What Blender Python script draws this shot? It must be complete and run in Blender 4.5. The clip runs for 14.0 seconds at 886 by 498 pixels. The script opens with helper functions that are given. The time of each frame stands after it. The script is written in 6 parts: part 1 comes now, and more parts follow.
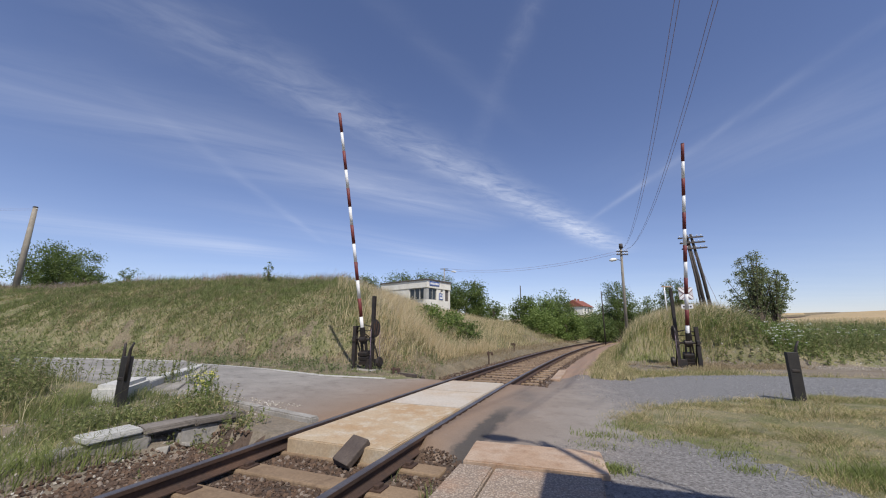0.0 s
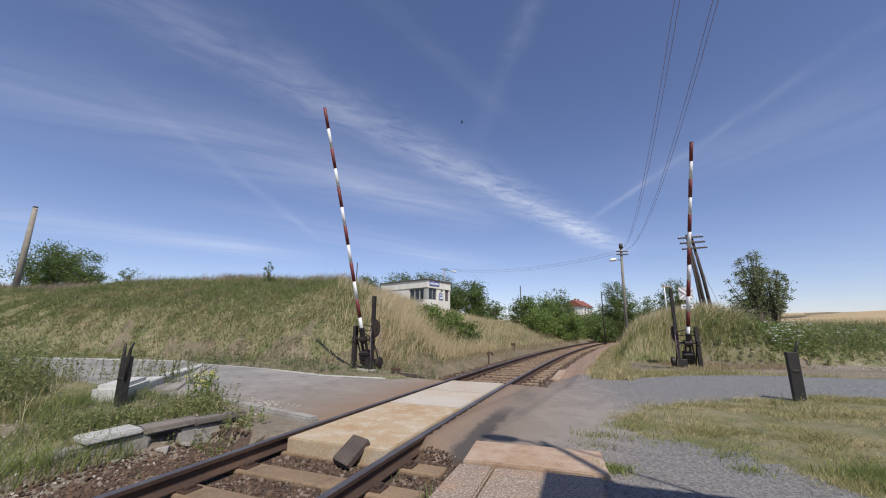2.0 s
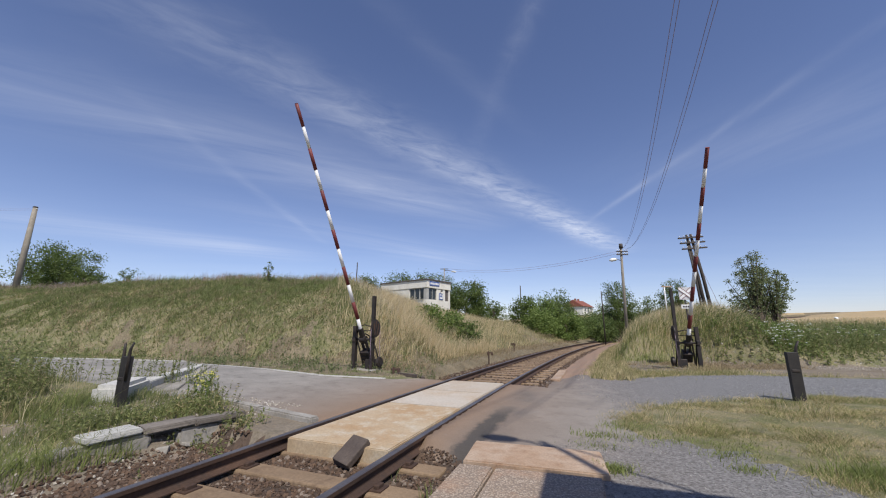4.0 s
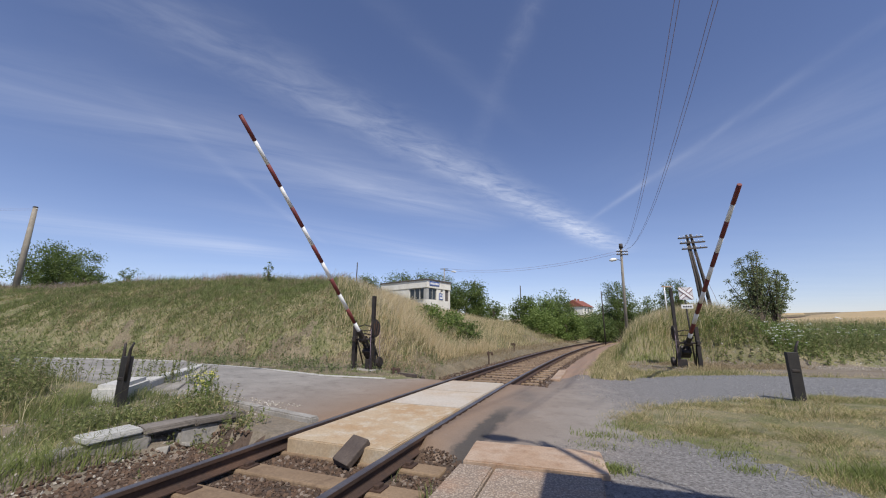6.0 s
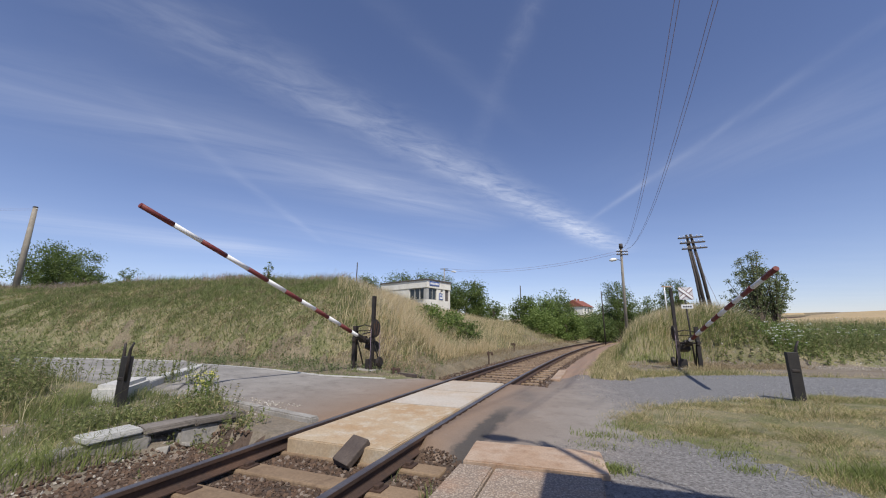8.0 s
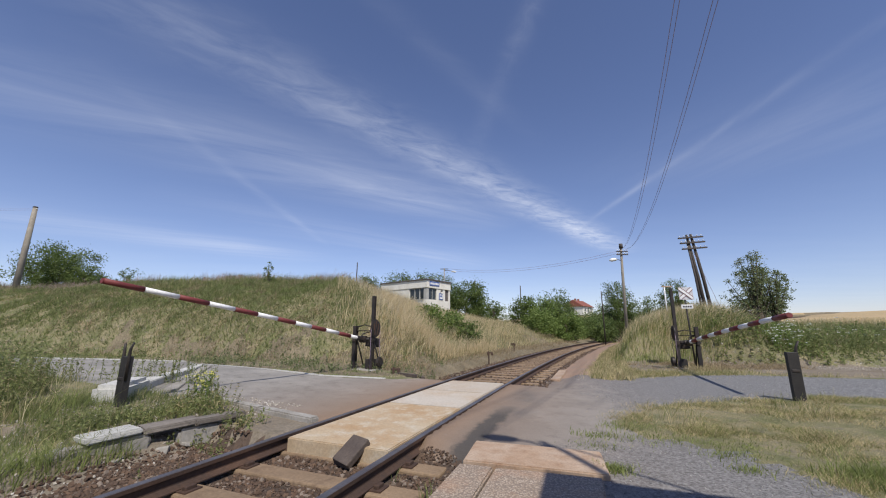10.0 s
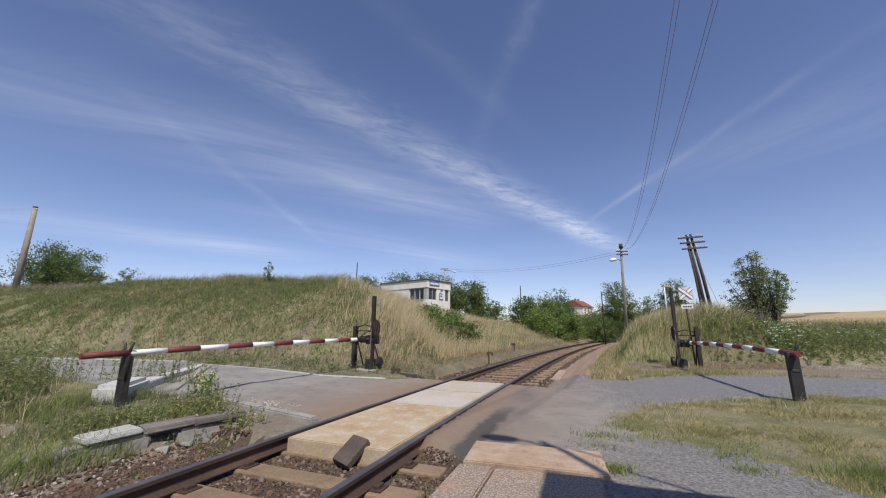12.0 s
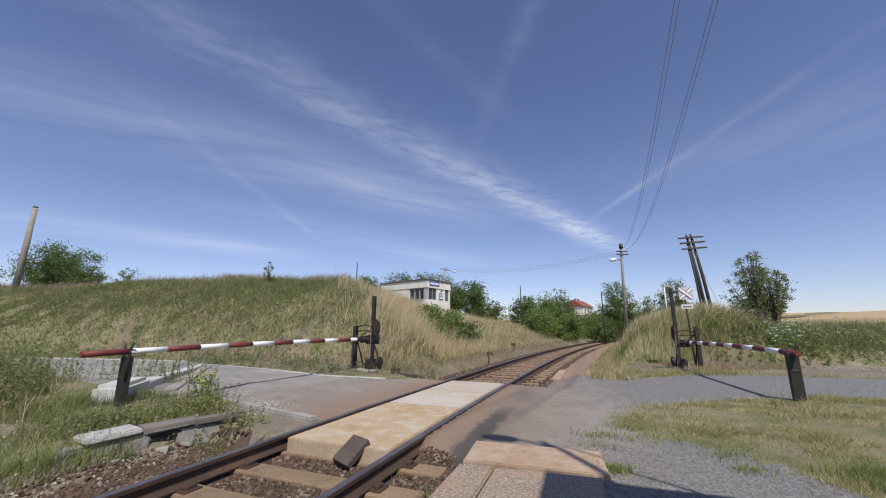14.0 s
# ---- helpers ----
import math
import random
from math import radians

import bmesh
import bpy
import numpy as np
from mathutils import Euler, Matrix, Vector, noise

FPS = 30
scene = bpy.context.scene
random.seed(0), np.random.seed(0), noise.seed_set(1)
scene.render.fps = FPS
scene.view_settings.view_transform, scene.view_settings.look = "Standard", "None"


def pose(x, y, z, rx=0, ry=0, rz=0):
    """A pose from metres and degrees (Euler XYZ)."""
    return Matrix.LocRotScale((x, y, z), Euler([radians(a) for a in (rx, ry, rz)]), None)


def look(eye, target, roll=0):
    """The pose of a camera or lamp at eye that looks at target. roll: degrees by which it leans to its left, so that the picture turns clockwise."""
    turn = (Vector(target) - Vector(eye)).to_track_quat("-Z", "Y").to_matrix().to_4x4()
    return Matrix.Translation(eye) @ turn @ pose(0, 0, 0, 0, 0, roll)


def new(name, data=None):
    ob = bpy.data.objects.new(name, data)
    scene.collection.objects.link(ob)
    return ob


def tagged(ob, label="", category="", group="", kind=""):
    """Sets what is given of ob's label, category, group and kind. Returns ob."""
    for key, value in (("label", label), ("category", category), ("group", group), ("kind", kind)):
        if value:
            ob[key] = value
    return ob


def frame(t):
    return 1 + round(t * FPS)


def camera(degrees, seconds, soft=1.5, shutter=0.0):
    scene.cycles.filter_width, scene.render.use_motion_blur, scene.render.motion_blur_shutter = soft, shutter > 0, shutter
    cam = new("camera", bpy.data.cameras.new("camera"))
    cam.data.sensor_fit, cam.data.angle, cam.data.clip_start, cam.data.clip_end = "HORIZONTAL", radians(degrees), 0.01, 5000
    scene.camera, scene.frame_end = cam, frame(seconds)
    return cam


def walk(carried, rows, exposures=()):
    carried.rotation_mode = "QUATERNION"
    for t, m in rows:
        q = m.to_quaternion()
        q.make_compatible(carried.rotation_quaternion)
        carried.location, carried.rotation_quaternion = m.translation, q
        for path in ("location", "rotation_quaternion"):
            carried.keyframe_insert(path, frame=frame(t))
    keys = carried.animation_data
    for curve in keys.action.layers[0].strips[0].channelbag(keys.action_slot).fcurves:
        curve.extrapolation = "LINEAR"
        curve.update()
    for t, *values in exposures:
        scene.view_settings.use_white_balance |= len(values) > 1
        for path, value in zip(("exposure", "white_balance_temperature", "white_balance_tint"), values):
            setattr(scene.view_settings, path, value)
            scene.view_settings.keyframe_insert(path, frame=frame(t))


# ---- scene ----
# ---- camera ----
cam = camera(99.92, 14.0, soft=1.1)
EYE = (0.0, 0.0, 1.193)
PITCH = radians(12.39)
AIM = (0.0, math.cos(PITCH), 1.193 + math.sin(PITCH))
walk(cam, [(0.0, look(EYE, AIM, 0.23)), (14.0, look(EYE, AIM, 0.23))], exposures=[(0.0, 0.12), (14.0, 0.12)])

# ---- sky and sun ----
SUN_AZ, SUN_EL = radians(165), radians(54)
TO_SUN = Vector((math.sin(SUN_AZ) * math.cos(SUN_EL), math.cos(SUN_AZ) * math.cos(SUN_EL), math.sin(SUN_EL)))


def node(tree, kind, x=0, y=0, **values):
    n = tree.nodes.new(kind)
    n.location = (x, y)
    for key, value in values.items():
        n.inputs[key.replace("_", " ")].default_value = value
    return n


def calc(tree, op, a, b=None, c=None, clamp=False):
    n = tree.nodes.new("ShaderNodeMath")
    n.operation, n.use_clamp = op, clamp
    for i, v in enumerate((a, b, c)):
        if v is None:
            continue
        if isinstance(v, (int, float)):
            n.inputs[i].default_value = v
        else:
            tree.links.new(v, n.inputs[i])
    return n.outputs[0]


def mixed(tree, fac, a, b):
    n = tree.nodes.new("ShaderNodeMix")
    n.data_type = "RGBA"
    for key, v in ((0, fac), (6, a), (7, b)):
        if isinstance(v, (int, float, tuple)):
            n.inputs[key].default_value = (*v, 1.0) if isinstance(v, tuple) else v
        else:
            tree.links.new(v, n.inputs[key])
    return n.outputs[2]


def make_world():
    world = bpy.data.worlds.new("summer_sky")
    world.use_nodes = True
    t = world.node_tree
    t.nodes.clear()
    sky = t.nodes.new("ShaderNodeTexSky")
    sky.sky_type, sky.sun_disc = "NISHITA", False
    sky.sun_elevation, sky.sun_rotation = SUN_EL, SUN_AZ
    sky.altitude, sky.air_density, sky.dust_density, sky.ozone_density = 300, 1.0, 0.3, 2.0
    tint = t.nodes.new("ShaderNodeMix")
    tint.data_type, tint.blend_type = "RGBA", "MULTIPLY"
    tint.inputs[0].default_value = 1.0
    tint.inputs[7].default_value = SKY_TINT
    t.links.new(sky.outputs[0], tint.inputs[6])
    # thin high cloud on a flat layer: the direction meets the layer at (x / z, y / z)
    geo = t.nodes.new("ShaderNodeTexCoord")
    sep = t.nodes.new("ShaderNodeSeparateXYZ")
    t.links.new(geo.outputs["Generated"], sep.inputs[0])
    up = calc(t, "MAXIMUM", sep.outputs[2], 0.02)
    u, v = calc(t, "DIVIDE", sep.outputs[0], up), calc(t, "DIVIDE", sep.outputs[1], up)
    total = None
    for (ua, va), (ub, vb), width, weight, stretch, scale in CLOUDS:
        du, dv = ub - ua, vb - va
        length = math.hypot(du, dv)
        du, dv = du / length, dv / length
        along = calc(t, "ADD", calc(t, "MULTIPLY", calc(t, "SUBTRACT", u, ua), du), calc(t, "MULTIPLY", calc(t, "SUBTRACT", v, va), dv))
        side = calc(t, "SUBTRACT", calc(t, "MULTIPLY", calc(t, "SUBTRACT", v, va), du), calc(t, "MULTIPLY", calc(t, "SUBTRACT", u, ua), dv))
        place = t.nodes.new("ShaderNodeCombineXYZ")
        t.links.new(calc(t, "MULTIPLY", along, stretch), place.inputs[0])
        t.links.new(calc(t, "ADD", side, calc(t, "MULTIPLY", along, 0.25)), place.inputs[1])
        place.inputs[2].default_value = ua * 3.1
        rough = node(t, "ShaderNodeTexNoise", Scale=scale, Detail=7.0, Roughness=0.62, Distortion=0.6)
        t.links.new(place.outputs[0], rough.inputs[0])
        wide = node(t, "ShaderNodeTexNoise", Scale=0.55, Detail=2.0)
        t.links.new(place.outputs[0], wide.inputs[0])
        off = calc(t, "ADD", side, calc(t, "MULTIPLY", calc(t, "SUBTRACT", wide.outputs[0], 0.5), width * 0.8))
        bell = calc(t, "POWER", 2.718, calc(t, "MULTIPLY", calc(t, "MULTIPLY", off, off), -1.0 / (width * width)))
        ends = calc(t, "MULTIPLY", calc(t, "MULTIPLY_ADD", along, 1.05 / length, 0.2, clamp=True),
                    calc(t, "MULTIPLY_ADD", calc(t, "SUBTRACT", length, along), 0.8, 0.4, clamp=True))
        grain = calc(t, "MULTIPLY_ADD", rough.outputs[0], 2.2, -0.55, clamp=True)
        one = calc(t, "MULTIPLY", calc(t, "MULTIPLY", calc(t, "MULTIPLY", bell, ends), grain), weight)
        total = one if total is None else calc(t, "ADD", total, one)
    # a faint veil that thickens towards the horizon
    veil = calc(t, "POWER", 2.718, calc(t, "MULTIPLY", up, -7.0))
    veil_noise = node(t, "ShaderNodeTexNoise", Scale=1.3, Detail=5.0, Roughness=0.6)
    flat = t.nodes.new("ShaderNodeCombineXYZ")
    t.links.new(calc(t, "MULTIPLY", u, 0.35), flat.inputs[0])
    t.links.new(v, flat.inputs[1])
    t.links.new(flat.outputs[0], veil_noise.inputs[0])
    veil = calc(t, "MULTIPLY", veil, calc(t, "MULTIPLY_ADD", veil_noise.outputs[0], 0.9, -0.05, clamp=True))
    total = calc(t, "ADD", total, calc(t, "MULTIPLY", veil, 0.26))
    total = calc(t, "MINIMUM", total, 0.9)
    colour = mixed(t, total, tint.outputs[2], CLOUD_WHITE)
    back = node(t, "ShaderNodeBackground", Strength=SKY_STRENGTH)
    t.links.new(colour, back.inputs[0])
    out = t.nodes.new("ShaderNodeOutputWorld")
    t.links.new(back.outputs[0], out.inputs[0])
    scene.world = world


SKY_TINT = (1.07, 1.0, 1.18, 1.0)
SKY_STRENGTH = 0.098
CLOUD_WHITE = (9.0, 9.3, 10.2)
# each streak: start and end on the layer, half width, weight, stretch, grain
CLOUDS = [
    ((-0.88, 1.09), (2.13, 4.48), 0.17, 0.56, 0.55, 9.0),
    ((-2.4, 0.92), (0.35, 3.25), 0.42, 0.28, 0.22, 3.2),
    ((1.45, 0.6), (1.35, 3.3), 0.035, 0.15, 0.25, 6.0),
    ((2.1, 1.1), (1.5, 2.2), 0.42, 0.15, 0.3, 3.0),
    ((0.31, 0.7), (0.26, 1.1), 0.04, 0.15, 0.9, 10.0),
    ((0.22, 1.35), (0.19, 1.8), 0.05, 0.06, 0.9, 8.0),
    ((-0.3, 0.85), (0.26, 1.54), 0.05, 0.06, 0.5, 6.0),
    ((-4.6, 2.8), (-2.0, 5.0), 0.5, 0.3, 0.12, 3.0),
    ((-1.36, 1.6), (-1.39, 4.0), 0.05, 0.14, 0.2, 5.0),
    ((-1.8, 3.0), (0.4, 5.6), 0.4, 0.24, 0.12, 3.0),
]
make_world()
sun_lamp = bpy.data.lights.new("sun", "SUN")
sun_lamp.energy, sun_lamp.angle, sun_lamp.color = 4.2, radians(0.53), (1.0, 0.95, 0.87)
sun = new("sun", sun_lamp)
sun.matrix_world = look(TO_SUN * 50, (0, 0, 0))

# ---- materials ----
def principled(name, rough=0.8, metal=0.0, spec=0.5):
    m = bpy.data.materials.new(name)
    m.use_nodes = True
    t = m.node_tree
    b = t.nodes["Principled BSDF"]
    b.inputs["Roughness"].default_value, b.inputs["Metallic"].default_value = rough, metal
    b.inputs["Specular IOR Level"].default_value = spec
    return m, t, b


def coords(t, kind="Object"):
    return t.nodes.new("ShaderNodeTexCoord").outputs[kind]


def noisy(t, at, scale, detail=4.0, rough=0.6):
    n = node(t, "ShaderNodeTexNoise", Scale=scale, Detail=detail, Roughness=rough)
    t.links.new(at, n.inputs[0])
    return n.outputs[0]


def sharpen(t, value, low, high):
    n = t.nodes.new("ShaderNodeMapRange")
    n.inputs[1].default_value, n.inputs[2].default_value = low, high
    t.links.new(value, n.inputs[0])
    return n.outputs[0]


def relief(t, b, height, strength=0.4, distance=0.01):
    n = node(t, "ShaderNodeBump", Strength=strength, Distance=distance)
    t.links.new(height, n.inputs["Height"])
    t.links.new(n.outputs[0], b.inputs["Normal"])


def surface(name, base, second, third=None, coarse=1.2, fine=25.0, rough=0.85, metal=0.0, bump=0.4, depth=0.01, spec=0.4, mix=(0.4, 0.65), spots=(0.55, 0.75), each=0.0):
    """Two tones at a coarse and a fine scale, stains of a third tone, and relief."""
    m, t, b = principled(name, rough, metal, spec)
    at = coords(t)
    a, f = noisy(t, at, coarse, 5), noisy(t, at, fine, 6, 0.65)
    col = mixed(t, sharpen(t, a, *mix), base, second)
    grain = calc(t, "MULTIPLY_ADD", f, 0.9, 0.55)
    if each:
        info = t.nodes.new("ShaderNodeObjectInfo")
        grain = calc(t, "MULTIPLY", grain, calc(t, "MULTIPLY_ADD", info.outputs["Random"], each, 1 - each / 2))
    if third:
        s = noisy(t, at, coarse * 3.3, 6, 0.7)
        col = mixed(t, sharpen(t, s, *spots), col, third)
    scaled = t.nodes.new("ShaderNodeVectorMath")
    scaled.operation = "SCALE"
    t.links.new(col, scaled.inputs[0])
    t.links.new(grain, scaled.inputs["Scale"])
    t.links.new(scaled.outputs[0], b.inputs["Base Color"])
    relief(t, b, f, bump, depth)
    return m


def leafy(name, dark, light, dry=None, amount=0.0, rough=0.55, sheen=0.25):
    """Leaves or blades: each island takes its own tone; a little light comes through."""
    m, t, b = principled(name, rough, 0.0, 0.16)
    geo = t.nodes.new("ShaderNodeNewGeometry")
    r = geo.outputs["Random Per Island"]
    col = mixed(t, r, dark, light)
    if dry:
        at = coords(t)
        patch = calc(t, "ADD", calc(t, "MULTIPLY", noisy(t, at, 0.35, 4, 0.65), 1.5), calc(t, "MULTIPLY", noisy(t, at, 1.7, 4, 0.65), 1.5))
        chance = calc(t, "ADD", calc(t, "ADD", patch, amount - 1.5 - 0.5), calc(t, "FRACT", calc(t, "MULTIPLY", r, 37.7)))
        col = mixed(t, sharpen(t, chance, 0.4, 0.6), col, dry)
        tone = calc(t, "MULTIPLY_ADD", noisy(t, at, 2.6, 5, 0.7), 1.5, 0.25)
        scaled = t.nodes.new("ShaderNodeVectorMath")
        scaled.operation = "SCALE"
        t.links.new(col, scaled.inputs[0])
        t.links.new(tone, scaled.inputs["Scale"])
        col = scaled.outputs[0]
    t.links.new(col, b.inputs["Base Color"])
    thin = t.nodes.new("ShaderNodeBsdfTranslucent")
    t.links.new(col, thin.inputs[0])
    add = t.nodes.new("ShaderNodeMixShader")
    add.inputs[0].default_value = sheen
    t.links.new(b.outputs[0], add.inputs[1])
    t.links.new(thin.outputs[0], add.inputs[2])
    t.links.new(add.outputs[0], t.nodes["Material Output"].inputs[0])
    return m


M_PATH = surface("red_dirt", (0.3, 0.2, 0.14), (0.27, 0.19, 0.14), (0.2, 0.17, 0.13), 0.8, 30, 0.95, bump=0.5, depth=0.02)
M_SOIL = surface("dry_soil", (0.225, 0.188, 0.142), (0.18, 0.146, 0.105), (0.13, 0.11, 0.07), 0.9, 22, 0.95, bump=0.9, depth=0.04)
M_LITTER = surface("dead_grass_litter", (0.17, 0.14, 0.09), (0.25, 0.205, 0.13), (0.1, 0.085, 0.055), 1.6, 14, 0.95, bump=1.0, depth=0.08)
M_TURF = surface("thin_turf", (0.14, 0.145, 0.06), (0.28, 0.235, 0.14), (0.175, 0.155, 0.115), 1.5, 16, 0.95, bump=0.9, depth=0.05, mix=(0.4, 0.65), spots=(0.52, 0.7))
M_FIELD = surface("ripe_grain_field", (0.42, 0.31, 0.17), (0.37, 0.28, 0.15), (0.3, 0.24, 0.12), 0.05, 4, 0.95, bump=0.8, depth=0.1)
M_BALLAST = surface("ballast_bed", (0.085, 0.06, 0.045), (0.125, 0.085, 0.06), (0.06, 0.05, 0.04), 1.5, 22, 0.95, bump=1.0, depth=0.05)
M_SLEEPER = surface("weathered_sleeper", (0.225, 0.155, 0.096), (0.285, 0.2, 0.125), (0.145, 0.095, 0.062), 1.6, 30, 0.9, bump=0.5, each=0.3)
M_RAIL = surface("rusty_rail_web", (0.07, 0.045, 0.035), (0.11, 0.065, 0.045), (0.05, 0.04, 0.035), 2.0, 40, 0.75, 0.3)
M_RAILHEAD = surface("worn_rail_head", (0.13, 0.115, 0.115), (0.19, 0.175, 0.175), (0.15, 0.1, 0.075), 2.0, 40, 0.42, 0.6, bump=0.1, spots=(0.55, 0.75))
M_PANEL = surface("crossing_concrete", (0.43, 0.34, 0.23), (0.385, 0.26, 0.145), (0.48, 0.42, 0.33), 1.1, 40, 0.85, bump=0.3, mix=(0.4, 0.62), spots=(0.5, 0.68), each=0.2)
M_PALE_PANEL = surface("pale_crossing_concrete", (0.46, 0.41, 0.345), (0.42, 0.335, 0.245), (0.5, 0.465, 0.41), 0.8, 40, 0.85, bump=0.25, each=0.15)
M_CONCRETE = surface("pale_concrete", (0.5, 0.49, 0.46), (0.42, 0.41, 0.38), (0.3, 0.29, 0.26), 1.5, 30, 0.85, bump=0.4)
M_OLD_CONCRETE = surface("dirty_concrete", (0.26, 0.24, 0.21), (0.33, 0.31, 0.28), (0.17, 0.15, 0.13), 2.2, 25, 0.9, bump=0.6)
M_SLAB = surface("pinkish_slab", (0.38, 0.265, 0.18), (0.44, 0.345, 0.265), (0.29, 0.18, 0.11), 1.6, 50, 0.85, bump=0.3, depth=0.005, spots=(0.48, 0.7))
M_BLACK = surface("tarred_wood", (0.022, 0.02, 0.019), (0.035, 0.031, 0.028), (0.06, 0.05, 0.042), 3.0, 60, 0.6, bump=0.3, depth=0.004)
M_IRON = surface("dark_painted_iron", (0.03, 0.028, 0.027), (0.055, 0.042, 0.036), (0.09, 0.055, 0.04), 5.0, 60, 0.55, 0.3, bump=0.25, depth=0.003)
M_RED = surface("barrier_red", (0.175, 0.036, 0.033), (0.135, 0.03, 0.029), (0.1, 0.05, 0.043), 3.0, 40, 0.6, bump=0.15, depth=0.002, spots=(0.58, 0.8))
M_WHITE = surface("barrier_white", (0.8, 0.79, 0.77), (0.72, 0.71, 0.69), (0.45, 0.42, 0.38), 3.0, 40, 0.5, bump=0.1, depth=0.002, spots=(0.68, 0.85))
M_POLE = surface("grey_pole_wood", (0.24, 0.21, 0.17), (0.3, 0.27, 0.22), (0.17, 0.15, 0.13), 3.0, 40, 0.85)
M_DARKPOLE = surface("creosoted_pole", (0.05, 0.042, 0.036), (0.075, 0.06, 0.05), (0.04, 0.034, 0.03), 3.0, 40, 0.8)
M_BARK = surface("bark", (0.1, 0.075, 0.055), (0.15, 0.12, 0.09), (0.07, 0.055, 0.04), 6.0, 40, 0.95, bump=0.8)
M_PLASTER = surface("weathered_white_wall", (0.72, 0.69, 0.62), (0.63, 0.6, 0.53), (0.45, 0.42, 0.36), 0.9, 14, 0.9, bump=0.3, spots=(0.62, 0.8))
M_GREYWALL = surface("grey_wall", (0.4, 0.39, 0.36), (0.33, 0.32, 0.3), None, 1.0, 14, 0.9)
M_ROOFEDGE = surface("dark_roof_edge", (0.09, 0.08, 0.075), (0.13, 0.11, 0.1), None, 1.5, 20, 0.8)
M_TILE = surface("red_roof_tiles", (0.25, 0.085, 0.055), (0.2, 0.07, 0.05), (0.15, 0.075, 0.06), 1.0, 12, 0.8)
M_GLASS, _t, _b = principled("window_glass", 0.06, 0.0, 0.5)
_b.inputs["Base Color"].default_value = (0.03, 0.035, 0.04, 1)
M_BLUE = surface("blue_sign", (0.05, 0.09, 0.3), (0.06, 0.11, 0.33), None, 2, 20, 0.5, bump=0.05)
M_SIGNWHITE = surface("sign_white", (0.75, 0.75, 0.74), (0.68, 0.68, 0.67), None, 4, 40, 0.45, bump=0.05)
M_INSULATOR = surface("white_porcelain", (0.75, 0.75, 0.73), (0.7, 0.7, 0.68), None, 9, 40, 0.25, bump=0.0)
M_WIRE = surface("copper_wire", (0.26, 0.19, 0.24), (0.32, 0.24, 0.29), None, 3, 30, 0.6, 0.0, bump=0.0)

# ---- building helpers ----
def part(name, bm, material, parent=None, label="", m=None):
    me = bpy.data.meshes.new(name)
    bm.to_mesh(me)
    bm.free()
    for x in material if isinstance(material, (list, tuple)) else [material]:
        me.materials.append(x)
    ob = new(name, me)
    if parent:
        ob.parent = parent
    if m is not None:
        ob.matrix_local = m
    return tagged(ob, label)


def box(sx, sy, sz, at=(0, 0, 0), bevel=0.0, turn=None, taper=1.0, jitter=0.0):
    bm = bmesh.new()
    bmesh.ops.create_cube(bm, size=1)
    for v in bm.verts:
        k = taper if v.co.z > 0 else 1.0
        v.co = Vector((v.co.x * sx * k, v.co.y * sy * k, v.co.z * sz))
        if jitter:
            v.co += Vector([random.uniform(-jitter, jitter) for _ in range(3)])
    if bevel:
        bmesh.ops.bevel(bm, geom=bm.edges[:], offset=bevel, segments=2, affect="EDGES", profile=0.5)
    if turn is not None:
        bm.transform(turn)
    bm.transform(Matrix.Translation(at))
    return bm


def joined(*bms):
    out = bms[0]
    for b in bms[1:]:
        me = bpy.data.meshes.new("joining")
        b.to_mesh(me)
        b.free()
        out.from_mesh(me)
        bpy.data.meshes.remove(me)
    return out


def tube(points, radii, sides=8, cap=True):
    """A round bar along points, with a radius at each."""
    bm = bmesh.new()
    pts = [Vector(p) for p in points]
    if isinstance(radii, (int, float)):
        radii = [radii] * len(pts)
    rings = []
    for i, p in enumerate(pts):
        d = (pts[min(i + 1, len(pts) - 1)] - pts[max(i - 1, 0)]).normalized()
        a = d.orthogonal().normalized() if i == 0 else (a - d * a.dot(d)).normalized()
        b = d.cross(a)
        rings.append([bm.verts.new(p + (a * math.cos(2 * math.pi * k / sides) + b * math.sin(2 * math.pi * k / sides)) * radii[i]) for k in range(sides)])
    for r, s in zip(rings, rings[1:]):
        for k in range(sides):
            bm.faces.new((r[k], r[(k + 1) % sides], s[(k + 1) % sides], s[k])).smooth = True
    if cap:
        bm.faces.new(rings[0][::-1])
        bm.faces.new(rings[-1])
    return bm


def empty(name, m, label, category, group="", kind=""):
    ob = new(name)
    ob.empty_display_size = 0.2
    ob.matrix_world = m
    return tagged(ob, label, category, group, kind)


def array_mesh(name, verts, faces, material, smooth=False):
    """A mesh object from numpy arrays of vertices and of triangles or quads."""
    verts, faces = np.asarray(verts, np.float32), np.asarray(faces, np.int32)
    me = bpy.data.meshes.new(name)
    me.vertices.add(len(verts))
    me.vertices.foreach_set("co", verts.ravel())
    k = faces.shape[1]
    me.loops.add(faces.size)
    me.loops.foreach_set("vertex_index", faces.ravel())
    me.polygons.add(len(faces))
    me.polygons.foreach_set("loop_start", np.arange(0, faces.size, k, dtype=np.int32))
    me.polygons.foreach_set("loop_total", np.full(len(faces), k, np.int32))
    me.polygons.foreach_set("use_smooth", np.full(len(faces), smooth, bool))
    me.update(calc_edges=True)
    for x in material if isinstance(material, (list, tuple)) else [material]:
        me.materials.append(x)
    return new(name, me)


